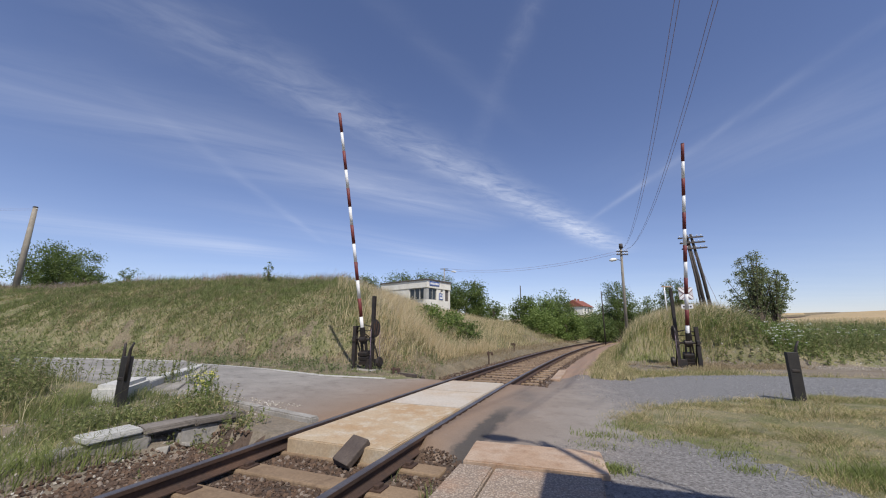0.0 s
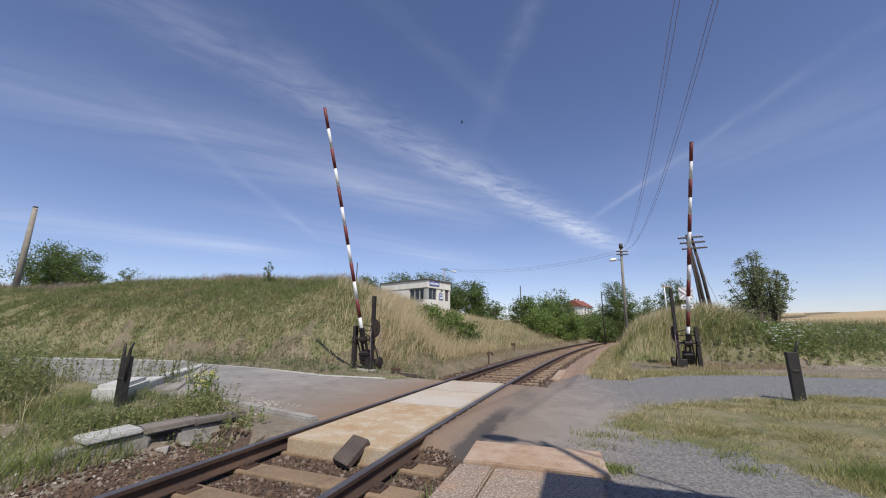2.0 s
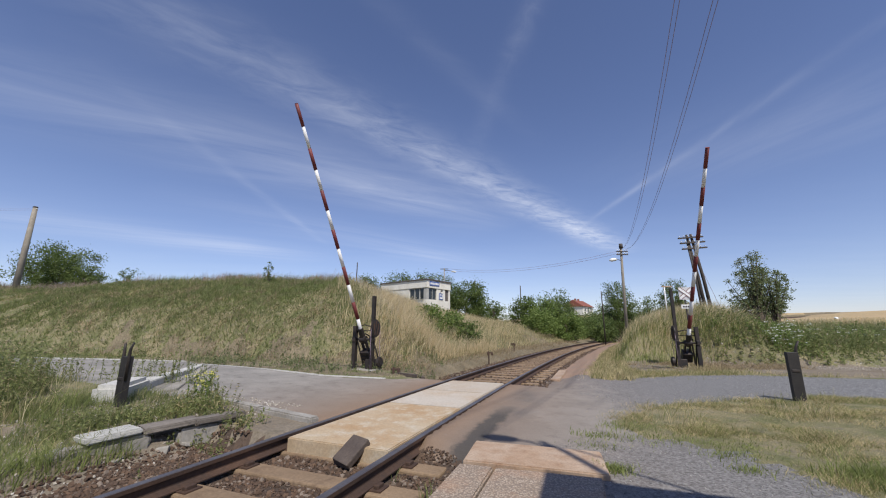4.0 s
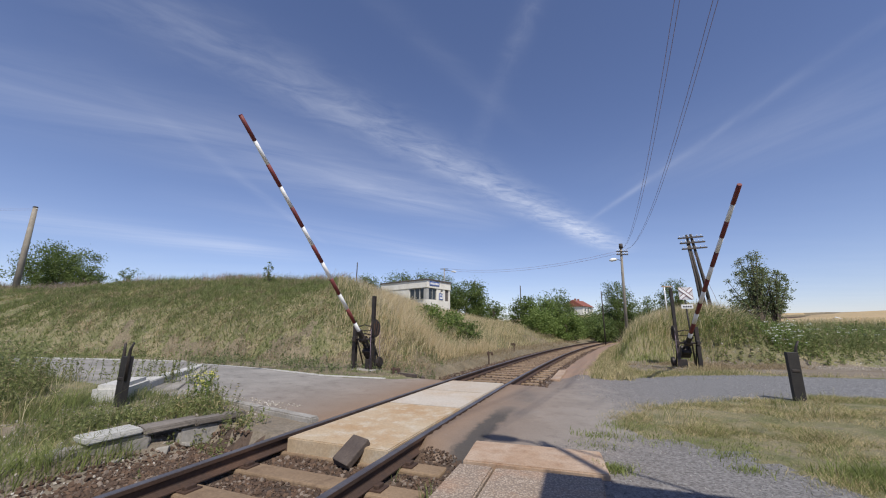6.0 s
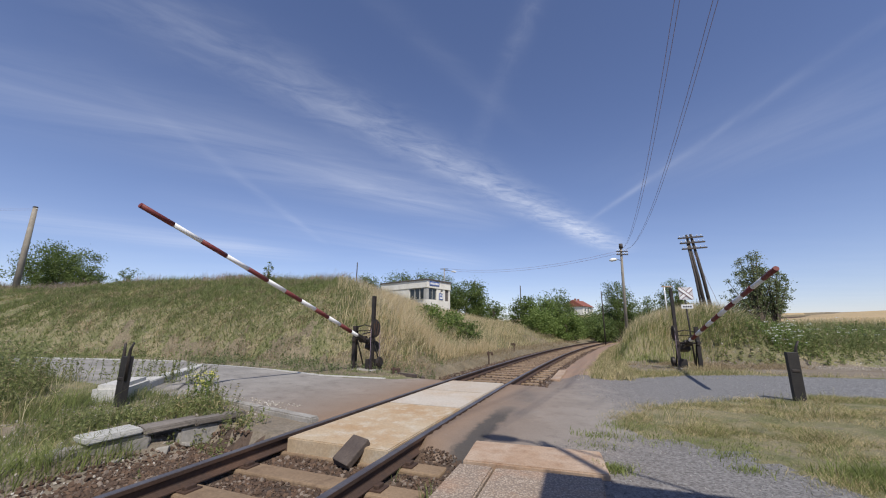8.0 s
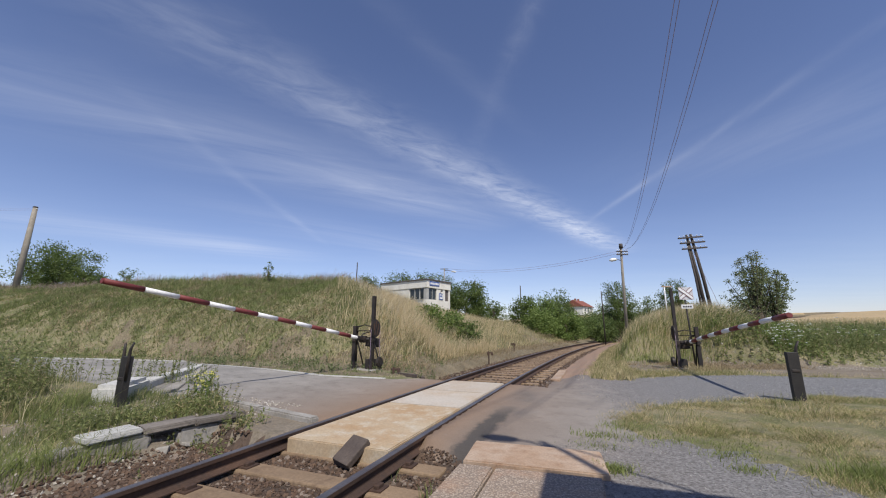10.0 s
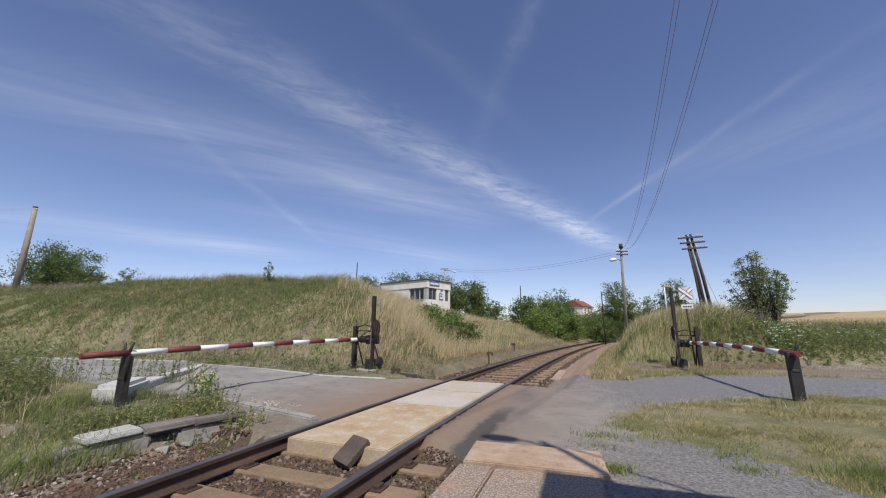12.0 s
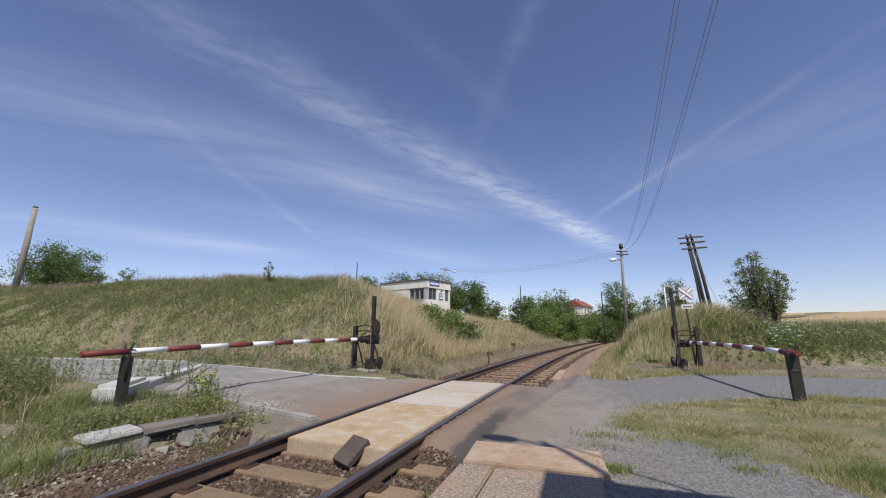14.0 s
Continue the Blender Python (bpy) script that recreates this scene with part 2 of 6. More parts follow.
# ---- the lie of the land ----
RADIUS, TRACK_X, TRACK_AZ = 260.0, -2.83, radians(20.03)
TRACK_C = np.array([TRACK_X + RADIUS * math.cos(TRACK_AZ), -RADIUS * math.sin(TRACK_AZ)])


def track_tn(x, y):
    """Distance along the track, and to its right."""
    dx, dy = x - TRACK_C[0], y - TRACK_C[1]
    n = RADIUS - np.hypot(dx, dy)
    ang = np.arctan2(dy, -dx)
    return RADIUS * (ang - TRACK_AZ), n


def track_at(t, n=0.0, z=0.0):
    a = t / RADIUS + TRACK_AZ
    r = RADIUS - n
    return Vector((TRACK_C[0] - r * math.cos(a), TRACK_C[1] + r * math.sin(a), z))


def track_az(t):
    return TRACK_AZ + t / RADIUS


def road_material():
    """Old asphalt, rust-stained along the rails, that gives way to grey chippings on the side road."""
    m, t, b = principled("road_surface", 0.9, 0.0, 0.35)
    at = coords(t)
    sep = t.nodes.new("ShaderNodeSeparateXYZ")
    t.links.new(at, sep.inputs[0])
    dx, dy = calc(t, "SUBTRACT", sep.outputs[0], float(TRACK_C[0])), calc(t, "SUBTRACT", sep.outputs[1], float(TRACK_C[1]))
    n = calc(t, "SUBTRACT", RADIUS, calc(t, "SQRT", calc(t, "ADD", calc(t, "MULTIPLY", dx, dx), calc(t, "MULTIPLY", dy, dy))))
    broad, mid, fine = noisy(t, at, 0.7, 5), noisy(t, at, 3.0, 6, 0.7), noisy(t, at, 70, 5, 0.7)
    col = mixed(t, sharpen(t, broad, 0.4, 0.65), (0.22, 0.208, 0.19), (0.3, 0.283, 0.258))
    col = mixed(t, sharpen(t, mid, 0.5, 0.72), col, (0.16, 0.15, 0.138))
    speck = noisy(t, at, 28, 3, 0.8)
    chips = mixed(t, sharpen(t, speck, 0.38, 0.62), (0.092, 0.092, 0.093), (0.25, 0.248, 0.246))
    go = calc(t, "ADD", calc(t, "MULTIPLY", calc(t, "SUBTRACT", calc(t, "MULTIPLY_ADD", sharpen(t, sep.outputs[1], 5.5, 4.3), 2.2, sep.outputs[0]), 3.0), 0.5), calc(t, "MULTIPLY", calc(t, "SUBTRACT", mid, 0.5), 2.5))
    col = mixed(t, sharpen(t, go, -0.3, 0.5), col, chips)
    rust = calc(t, "POWER", 2.718, calc(t, "MULTIPLY", calc(t, "ABSOLUTE", n), -0.75))
    rust = calc(t, "MULTIPLY", rust, calc(t, "MULTIPLY_ADD", mid, 3.0, -0.2, clamp=True))
    col = mixed(t, calc(t, "MINIMUM", calc(t, "MULTIPLY", rust, 1.7), 0.85), col, (0.23, 0.15, 0.095))
    oil = calc(t, "MULTIPLY", sharpen(t, calc(t, "ABSOLUTE", calc(t, "SUBTRACT", n, 1.45)), 0.42, 0.1), sharpen(t, broad, 0.38, 0.6))
    col = mixed(t, calc(t, "MULTIPLY", oil, 0.6), col, (0.09, 0.08, 0.075))
    # a tarred seam beside the rail
    seam = calc(t, "ADD", calc(t, "ABSOLUTE", calc(t, "SUBTRACT", n, 1.33)), calc(t, "MULTIPLY", calc(t, "SUBTRACT", mid, 0.5), 0.35))
    seam = calc(t, "MULTIPLY", sharpen(t, seam, 0.16, 0.08), sharpen(t, sep.outputs[1], 6.7, 5.9))
    col = mixed(t, calc(t, "MULTIPLY", seam, 0.85), col, (0.06, 0.055, 0.05))
    scaled = t.nodes.new("ShaderNodeVectorMath")
    scaled.operation = "SCALE"
    t.links.new(col, scaled.inputs[0])
    t.links.new(calc(t, "MULTIPLY_ADD", fine, 0.9, 0.55), scaled.inputs["Scale"])
    t.links.new(scaled.outputs[0], b.inputs["Base Color"])
    relief(t, b, fine, 0.5, 0.01)
    return m


M_ROAD = road_material()


def value_noise(x, y, scale, seed=0):
    """Smooth noise between -1 and 1 on arrays."""
    x, y = np.asarray(x, float) * scale + seed * 17.3, np.asarray(y, float) * scale + seed * 9.1
    xi, yi = np.floor(x), np.floor(y)
    fx, fy = x - xi, y - yi
    fx, fy = fx * fx * (3 - 2 * fx), fy * fy * (3 - 2 * fy)

    def h(a, b):
        v = np.sin(a * 127.1 + b * 311.7 + seed * 74.7) * 43758.5453
        return (v - np.floor(v)) * 2 - 1
    return (h(xi, yi) * (1 - fx) + h(xi + 1, yi) * fx) * (1 - fy) + (h(xi, yi + 1) * (1 - fx) + h(xi + 1, yi + 1) * fx) * fy


def fractal(x, y, scale, seed=0, octaves=4):
    return sum(value_noise(x, y, scale * 2 ** k, seed + k) * 0.5 ** k for k in range(octaves)) / 1.8


def line_side(x, y, pts, closing):
    """Signed distance to a polyline: positive inside the area that it makes with the closing points."""
    best = np.full(np.shape(x), 1e9)
    for (ax, ay), (bx, by) in zip(pts, pts[1:]):
        dx, dy = bx - ax, by - ay
        k = np.clip(((x - ax) * dx + (y - ay) * dy) / (dx * dx + dy * dy), 0, 1)
        best = np.minimum(best, np.hypot(x - ax - k * dx, y - ay - k * dy))
    ring = list(pts) + list(closing)
    inside = np.zeros(np.shape(x), bool)
    for (ax, ay), (bx, by) in zip(ring, ring[1:] + ring[:1]):
        if ay != by:
            inside ^= ((ay > y) != (by > y)) & (x < (bx - ax) * (y - ay) / (by - ay) + ax)
    return np.where(inside, best, -best)


# foot of the left bank: along the road's far edge, then along the track
LEFT_FOOT = [(-80, 25.5), (-40, 19.0), (-16.8, 15.4), (-9.0, 14.0), (-5.0, 12.8), (-2.2, 12.4), (-0.3, 13.2)] + [tuple(track_at(t, -2.9)[:2]) for t in (17, 24, 34, 44, 56, 70, 90, 120)]
ROAD_FAR = [(-80, 24.2), (-40, 17.8), (-16.6, 14.6), (-8.6, 13.1), (-7.3, 11.9), (-2.8, 9.75), (-1.2, 9.7), (0.4, 10.4)]
RIGHT_FOOT = [tuple(track_at(t, 3.0)[:2]) for t in (120, 90, 70, 56, 44, 34, 25, 19)] + [(7.0, 15.6), (9.4, 15.4), (11.0, 13.3), (13.4, 12.4), (18, 12.8), (40, 17), (90, 28)]


def smooth(a, b, v):
    k = np.clip((v - a) / (b - a), 0, 1)
    return k * k * (3 - 2 * k)


def base_level(x, y):
    """The crossing follows the canted curve, then rises gently on both sides."""
    t, n = track_tn(x, y)
    return np.interp(n, [-6.2, -0.9, 0.9, 3.0, 4.5, 6.5, 12.0], [0.15, -0.02, -0.02, -0.087, -0.06, 0.04, 0.1])


def land(x, y):
    x, y = np.asarray(x, float), np.asarray(y, float)
    t, n = track_tn(x, y)
    z = base_level(x, y)
    dl = line_side(x, y, LEFT_FOOT, [(60, 2000), (-2000, 2000), (-2000, 27)])
    high = np.interp(t, [-20, 10, 18, 26, 36, 48, 62, 100], [5.25, 5.45, 4.7, 3.8, 3.4, 2.7, 1.7, 1.4])
    high = high + 0.35 * value_noise(x, y, 0.11, 3) + 1.05 * smooth(-25, -18, x) * smooth(-1, -6, x) - 0.4 * smooth(-12, -30, x)
    left = np.where(dl > 0, high * (1 - np.exp(-np.maximum(dl, 0) / np.interp(t, [9, 20], [5.2, 8.0]))) * smooth(-0.2, 1.6, dl), 0)
    left = left + np.where(dl > 0, 0.2 * fractal(x, y, 0.5, 5) * smooth(0, 2, dl), 0)
    dr = line_side(x, y, RIGHT_FOOT, [(2000, 400), (2000, 2000), (75, 2000)])
    high_r = np.interp(t, [-20, 20, 40, 70], [1.9, 1.9, 2.0, 1.6]) * (1 - 0.56 * smooth(2.5, 6.0, x - 0.55 * y))
    right = np.where(dr > 0, high_r * (1 - np.exp(-np.maximum(dr, 0) / 1.5)) * smooth(-0.1, 1.0, dr), 0)
    rise = np.where(dr > 0, 0.078 * np.maximum(dr - 5, 0), 0)
    right = right + np.minimum(rise, 9.0 + 0.12 * (rise - 9.0)) + np.where(dr > 0, 0.1 * fractal(x, y, 0.7, 8) * smooth(0, 1.5, dr), 0)
    z = z + left + right
    # the track lies in a shallow bed, but for the crossing itself
    bed = smooth(2.2, 1.75, np.abs(n)) * np.maximum(np.maximum(np.where(n > 0.74, smooth(5.5 - 0.5 * (n - 0.8), 5.0 - 0.5 * (n - 0.8), t), smooth(4.75, 4.65, t)), smooth(10.2, 10.3, t)), smooth(0.78, 0.7, np.abs(n)))
    z = z * (1 - bed) + -0.2 * bed
    # rough ground left of the track near by, lower than the road
    dip = smooth(-2.0, -2.6, n) * smooth(4.6, 3.2, t)
    rough = smooth(-2.0, -2.6, n) * smooth(6.6, 5.6, t + 0.30 * n)
    return z - 0.22 * dip + 0.06 * rough * fractal(x, y, 1.3, 11)


def zone_of(x, y):
    """0 soil and turf, 1 asphalt, 3 grey chippings, 4 red path, 5 ballast, 6 ripe field, 7 bare soil, 8 brown litter."""
    t, n = track_tn(x, y)
    w = 0.22 * fractal(x, y, 1.1, 21) + 0.1 * fractal(x, y, 5.0, 22)
    zone = np.zeros(np.shape(x), int)
    dl, dr = line_side(x, y, LEFT_FOOT, [(60, 2000), (-2000, 2000), (-2000, 27)]), line_side(x, y, RIGHT_FOOT, [(2000, 400), (2000, 2000), (75, 2000)])
    near_left = line_side(x, y, [(-1.7, 5.35), (-3.7, 6.4), (-5.3, 7.0), (-9.4, 8.8), (-14, 10.2), (-60, 16)], [(-60, -50), (-1.75, -50)])
    far_l = line_side(x, y, ROAD_FAR, [(0.4, 400), (-2000, 400), (-2000, 24)])
    road_l = (n < -0.7) & (far_l < w * 0.3) & (near_left < w * 0.3) & (t < 11) & (x < 0.4)
    zone[road_l] = 1
    far_r = line_side(x, y, [(4.85, 13.4), (4.3, 11.1), (4.5, 10.6), (6.0, 11.05), (7.6, 11.45), (9.0, 11.75), (10.6, 11.8), (13.5, 11.85), (40, 15.6), (90, 26)], [(90, 200), (4.85, 200)])
    near_r = line_side(x, y, [(1.5, 4.75), (2.0, 5.1), (2.6, 5.9), (3.4, 6.8), (4.3, 7.2), (5.4, 7.3), (6.3, 7.2), (7.9, 7.05), (40, 10), (90, 18)], [(90, 200), (-50, 200), (-50, 4.75)])
    road_r = (n > 0.7) & (far_r < w * 0.5) & (near_r > w * 0.6) & (t > 3.0) & (t < 14.2)
    zone[road_r] = 1
    zone[road_r & (x > 3.3 + 3 * w)] = 3
    yard = (n > 1.0) & (line_side(x, y, [(1.3, -2), (1.1, 3.2), (1.55, 4.6), (2.0, 4.95), (2.45, 4.95), (2.7, 4.6), (3.1, 4.3), (3.25, 3.9), (3.4, 3.4), (3.6, 2.5), (3.7, -2)], [(3.7, -20), (1.3, -20)]) > w * 1.6) & (t > -4) & (x > 0.9) & (y < 6)
    zone[yard] = 3
    zone[(zone == 0) & (n > 0.6) & (n < 4.2) & (t > 4.1) & (x < 2.5)] = 1
    path = (n > 1.32 + 0.3 * w) & (n < 2.5 + 0.5 * w) & (t > 13.4) & (t < 75)
    zone[path] = 4
    bed = (n < np.where(t > 10, 1.42, 2.0) + w * np.where(t > 10, 0.3, 1.2)) & (n > np.where(t > 10, -1.55, -1.8) + w) & ((t < 4.7) | (t > 10.25) | ((n > 0.6) & (t < 5.4 + w - 0.5 * (n - 0.8))))
    zone[bed & (zone != 3) & ~((n > 0.7) & (t > 5.3 + w - 0.5 * (n - 0.8)) & (t < 10.25))] = 5
    zone[(np.abs(n) < 0.72) & (t > 4.7) & (t < 10.25)] = 5
    patch = fractal(x, y, 0.9, 27)
    zone[(zone == 0) & (n < -1.6) & (n > -5.5) & (t < 7.5) & (t > 2.6) & ((patch > -0.25 - 0.25 * (n + 2.5)) | (n > -3.1))] = 7
    zone[(zone == 0) & (n < -0.6) & (n > -1.7) & (t > 4.4) & (t < 7.5)] = 7
    zone[(zone == 0) & (dl > -2.2) & (dl < 1.1 + 3 * w) & (x > -13.5) & (t < 17) & (patch > -0.25)] = 8
    zone[(zone == 0) & (n < -1.4) & (n > -3.4) & (t > 11)] = 8
    zone[(zone == 0) & (dr > -3.2) & (dr < 0.3 + 2 * w) & (x > 9.2 + 2 * w)] = 7
    zone[(zone == 0) & (x > 6.6) & (x < 10.6) & (y > 12.2) & (dr < 0.3) & (patch > -0.1)] = 7
    zone[(dr > 9 + 4 * w) & (zone == 0) & (x > 8)] = 6
    return zone


def make_ground():
    near = 0.1
    xs = np.concatenate([-np.geomspace(14.1, 900, 70)[::-1], np.arange(-14, 16.001, near), np.geomspace(16.15, 900, 70)])
    ys = np.concatenate([-np.geomspace(8.3, 300, 14)[::-1], np.arange(-8, 1.1, 0.25), np.arange(1.2, 17.001, near), np.geomspace(17.15, 1500, 110)])
    X, Y = np.meshgrid(xs, ys)
    Z = land(X, Y)
    verts = np.stack([X, Y, Z], -1).reshape(-1, 3)
    nx, ny = len(xs), len(ys)
    i = (np.arange(ny - 1)[:, None] * nx + np.arange(nx - 1)[None]).ravel()
    faces = np.stack([i, i + 1, i + nx + 1, i + nx], -1)
    cx, cy = verts[faces][:, :, 0].mean(1), verts[faces][:, :, 1].mean(1)
    zone = zone_of(cx, cy)
    zone[(cy > 40) & np.isin(zone, (1, 3))] = 0
    for name, zs, mats, label in (
        ("ground", (0, 5, 6, 7, 8), {0: 0, 5: 1, 6: 2, 7: 3, 8: 4}, "dry grassy banks and soil beside the crossing"),
        ("road", (1,), {1: 0}, "worn grey asphalt road, rust-stained beside the rails"),
        ("gravel_road", (3,), {3: 0}, "grey stone chippings on the side road"),
        ("dirt_path", (4,), {4: 0}, "reddish dirt path beside the railway track"),
    ):
        pick = np.isin(zone, zs)
        used, back = np.unique(faces[pick], return_inverse=True)
        mat = {"ground": [M_TURF, M_BALLAST, M_FIELD, M_SOIL, M_LITTER], "road": [M_ROAD], "gravel_road": [M_ROAD], "dirt_path": [M_PATH]}[name]
        ob = array_mesh(name, verts[used], back.reshape(-1, 4), mat, True)
        ob.data.polygons.foreach_set("material_index", np.array([mats[z] for z in zone[pick]], np.int32))
        tagged(ob, label, "ground" if name == "ground" else "road", kind="structure")


make_ground()


# ---- railway track ----
def rail_section():
    """Half outline of a flat-bottomed rail: foot, web, head (z from the top)."""
    half = [(0.0625, -0.149), (0.0625, -0.139), (0.02, -0.122), (0.008, -0.11), (0.008, -0.05), (0.034, -0.038), (0.035, -0.006), (0.028, 0.0)]
    return half + [(-a, b) for a, b in half[::-1]]


def make_rail(track, n):
    bm = bmesh.new()
    outline = rail_section()
    rings = []
    for t in np.concatenate([np.arange(-30, 40, 1.0), np.arange(40, 90, 2.5)]):
        az = track_az(t)
        side = Vector((math.cos(az), -math.sin(az), 0))
        p = track_at(t, n)
        rings.append([bm.verts.new(p + side * a + Vector((0, 0, b))) for a, b in outline])
    k = len(outline)
    for r, s in zip(rings, rings[1:]):
        for j in range(k):
            f = bm.faces.new((r[j], r[(j + 1) % k], s[(j + 1) % k], s[j]))
            f.material_index = 1 if j in (6, 7, 8) else 0
    part("rail", bm, [M_RAIL, M_RAILHEAD], track, "steel rail with a worn shiny head")


def sleeper_mesh():
    bm = box(2.5, 0.25, 0.14, bevel=0.018)
    return bm


def make_track():
    track = empty("railway_track", Matrix(), "single railway track on rusty ballast with weathered sleepers", "railway track")
    for n in (-0.7525, 0.7525):
        make_rail(track, n)
    me = bpy.data.meshes.new("sleeper")
    sleeper_mesh().to_mesh(me)
    me.materials.append(M_SLEEPER)
    plate = bpy.data.meshes.new("rail_clip")
    joined(box(0.34, 0.16, 0.016), box(0.05, 0.1, 0.04, (-0.11, 0, 0.02), 0.008), box(0.05, 0.1, 0.04, (0.11, 0, 0.02), 0.008)).to_mesh(plate)
    plate.materials.append(M_RAIL)
    t = -27.42
    while t < 62:
        if not 5.35 < t < 10.1:
            s = new("sleeper", me)
            s.parent = track
            s.matrix_local = Matrix.Translation(track_at(t, random.uniform(-0.03, 0.03), -0.232 + random.uniform(-0.006, 0.004))) @ pose(0, 0, 0, 0, 0, -math.degrees(track_az(t)) + random.uniform(-1.2, 1.2))
            if t < 22:
                for n in (-0.7525, 0.7525):
                    c = new("rail_clip", plate)
                    c.parent = track
                    c.matrix_local = Matrix.Translation(track_at(t, n, -0.155)) @ pose(0, 0, 0, 0, 0, -math.degrees(track_az(t)))
        t += 0.62


make_track()


def make_crossing():
    deck = empty("crossing_deck", Matrix(), "rust-stained concrete panels laid between the rails", "crossing deck")
    for t0, t1 in ((4.72, 7.05), (7.07, 8.62), (8.64, 10.2)):
        bm = bmesh.new()
        top, low = [], []
        for tt, nn in ((t0, -0.655), (t0, 0.655), (t1, 0.655), (t1, -0.655)):
            top.append(bm.verts.new(track_at(tt, nn, -0.012)))
            low.append(bm.verts.new(track_at(tt, nn, -0.21)))
        bm.faces.new(top)
        bm.faces.new(low[::-1])
        for k in range(4):
            bm.faces.new((low[k], low[(k + 1) % 4], top[(k + 1) % 4], top[k]))
        bmesh.ops.recalc_face_normals(bm, faces=bm.faces[:])
        bmesh.ops.bevel(bm, geom=bm.edges[:], offset=0.012, segments=2, affect="EDGES")
        part("concrete_panel", bm, M_PANEL if t0 < 7 else M_PALE_PANEL, deck)


make_crossing()


# ---- barriers ----
def disc(radius, thick, at, axis="X", sides=28, bevel=0.012):
    bm = bmesh.new()
    bmesh.ops.create_cone(bm, cap_ends=True, segments=sides, radius1=radius, radius2=radius, depth=thick)
    bmesh.ops.bevel(bm, geom=[e for e in bm.edges if len(e.link_faces) == 2 and e.calc_face_angle(0) > 1], offset=bevel, segments=2, affect="EDGES")
    if axis == "X":
        bm.transform(pose(0, 0, 0, 0, 90, 0))
    elif axis == "Y":
        bm.transform(pose(0, 0, 0, 90, 0, 0))
    bm.transform(Matrix.Translation(at))
    return bm


def post_bm(x, y, low, high, w, d, lean=0.0):
    """A channel-iron post: web and two flanges."""
    z, l = (low + high) / 2, high - low
    bm = joined(box(w, 0.014, l, (x, y - d / 2, z), 0.003), box(w, 0.014, l, (x, y + d / 2, z), 0.003), box(0.016, d, l, (x, y, z)))
    if lean:
        bm.transform(Matrix.Translation((x, y, low)) @ pose(0, 0, 0, 0, lean, 0) @ Matrix.Translation((-x, -y, -low)))
    return bm


def make_arm(machine, height, bands, first, length, radius, sag, first_red):
    """The arm lies along -y from its axle; bands start at the axle end."""
    arm = part("arm", joined(disc(0.10, 0.22, (0, 0, 0)), box(0.13, 0.5, 0.12, (0, -0.12, 0), 0.02)), M_IRON, machine, "red and white banded barrier arm with counterweight")
    arm.matrix_local = pose(0, 0, height)
    edges = [first + (length - first) * k / bands for k in range(bands + 1)]

    def centre(s):
        return Vector((0, -s, -sag * (s / length) ** 2 + sag * 0.35 * s / length))
    for k in range(bands):
        a, b = edges[k], edges[k + 1]
        pts = [centre(a), centre((a + b) / 2), centre(b)]
        rad = [radius * (1 - 0.22 * s / length) + (0.0025 if k % 2 else 0) for s in (a, (a + b) / 2, b)]
        red = (k % 2 == 0) == first_red
        part("red_band" if red else "white_band", tube(pts, rad, 14), M_RED if red else M_WHITE, arm)
    part("tip_cap", disc(radius * 0.82, 0.02, centre(length + 0.006), "Y", 16, 0.004), M_RED, arm)
    part("tail", joined(box(0.05, 0.85, 0.09, (-0.07, 0.42, 0), 0.01), box(0.05, 0.85, 0.09, (0.07, 0.42, 0), 0.01)), M_IRON, arm)
    for y in (0.42, 0.55, 0.68):
        part("counterweight", box(0.3, 0.11, 0.27, (0, y, -0.02), 0.015), M_IRON, arm, "cast-iron counterweight plate")
    part("crank", joined(tube([(0.0, -0.16, 0.03), (0.03, -0.1, 0.14), (0.1, 0.02, 0.21), (0.2, 0.06, 0.24)], 0.018), disc(0.04, 0.05, (0.2, 0.06, 0.24))), M_IRON, arm)
    return arm


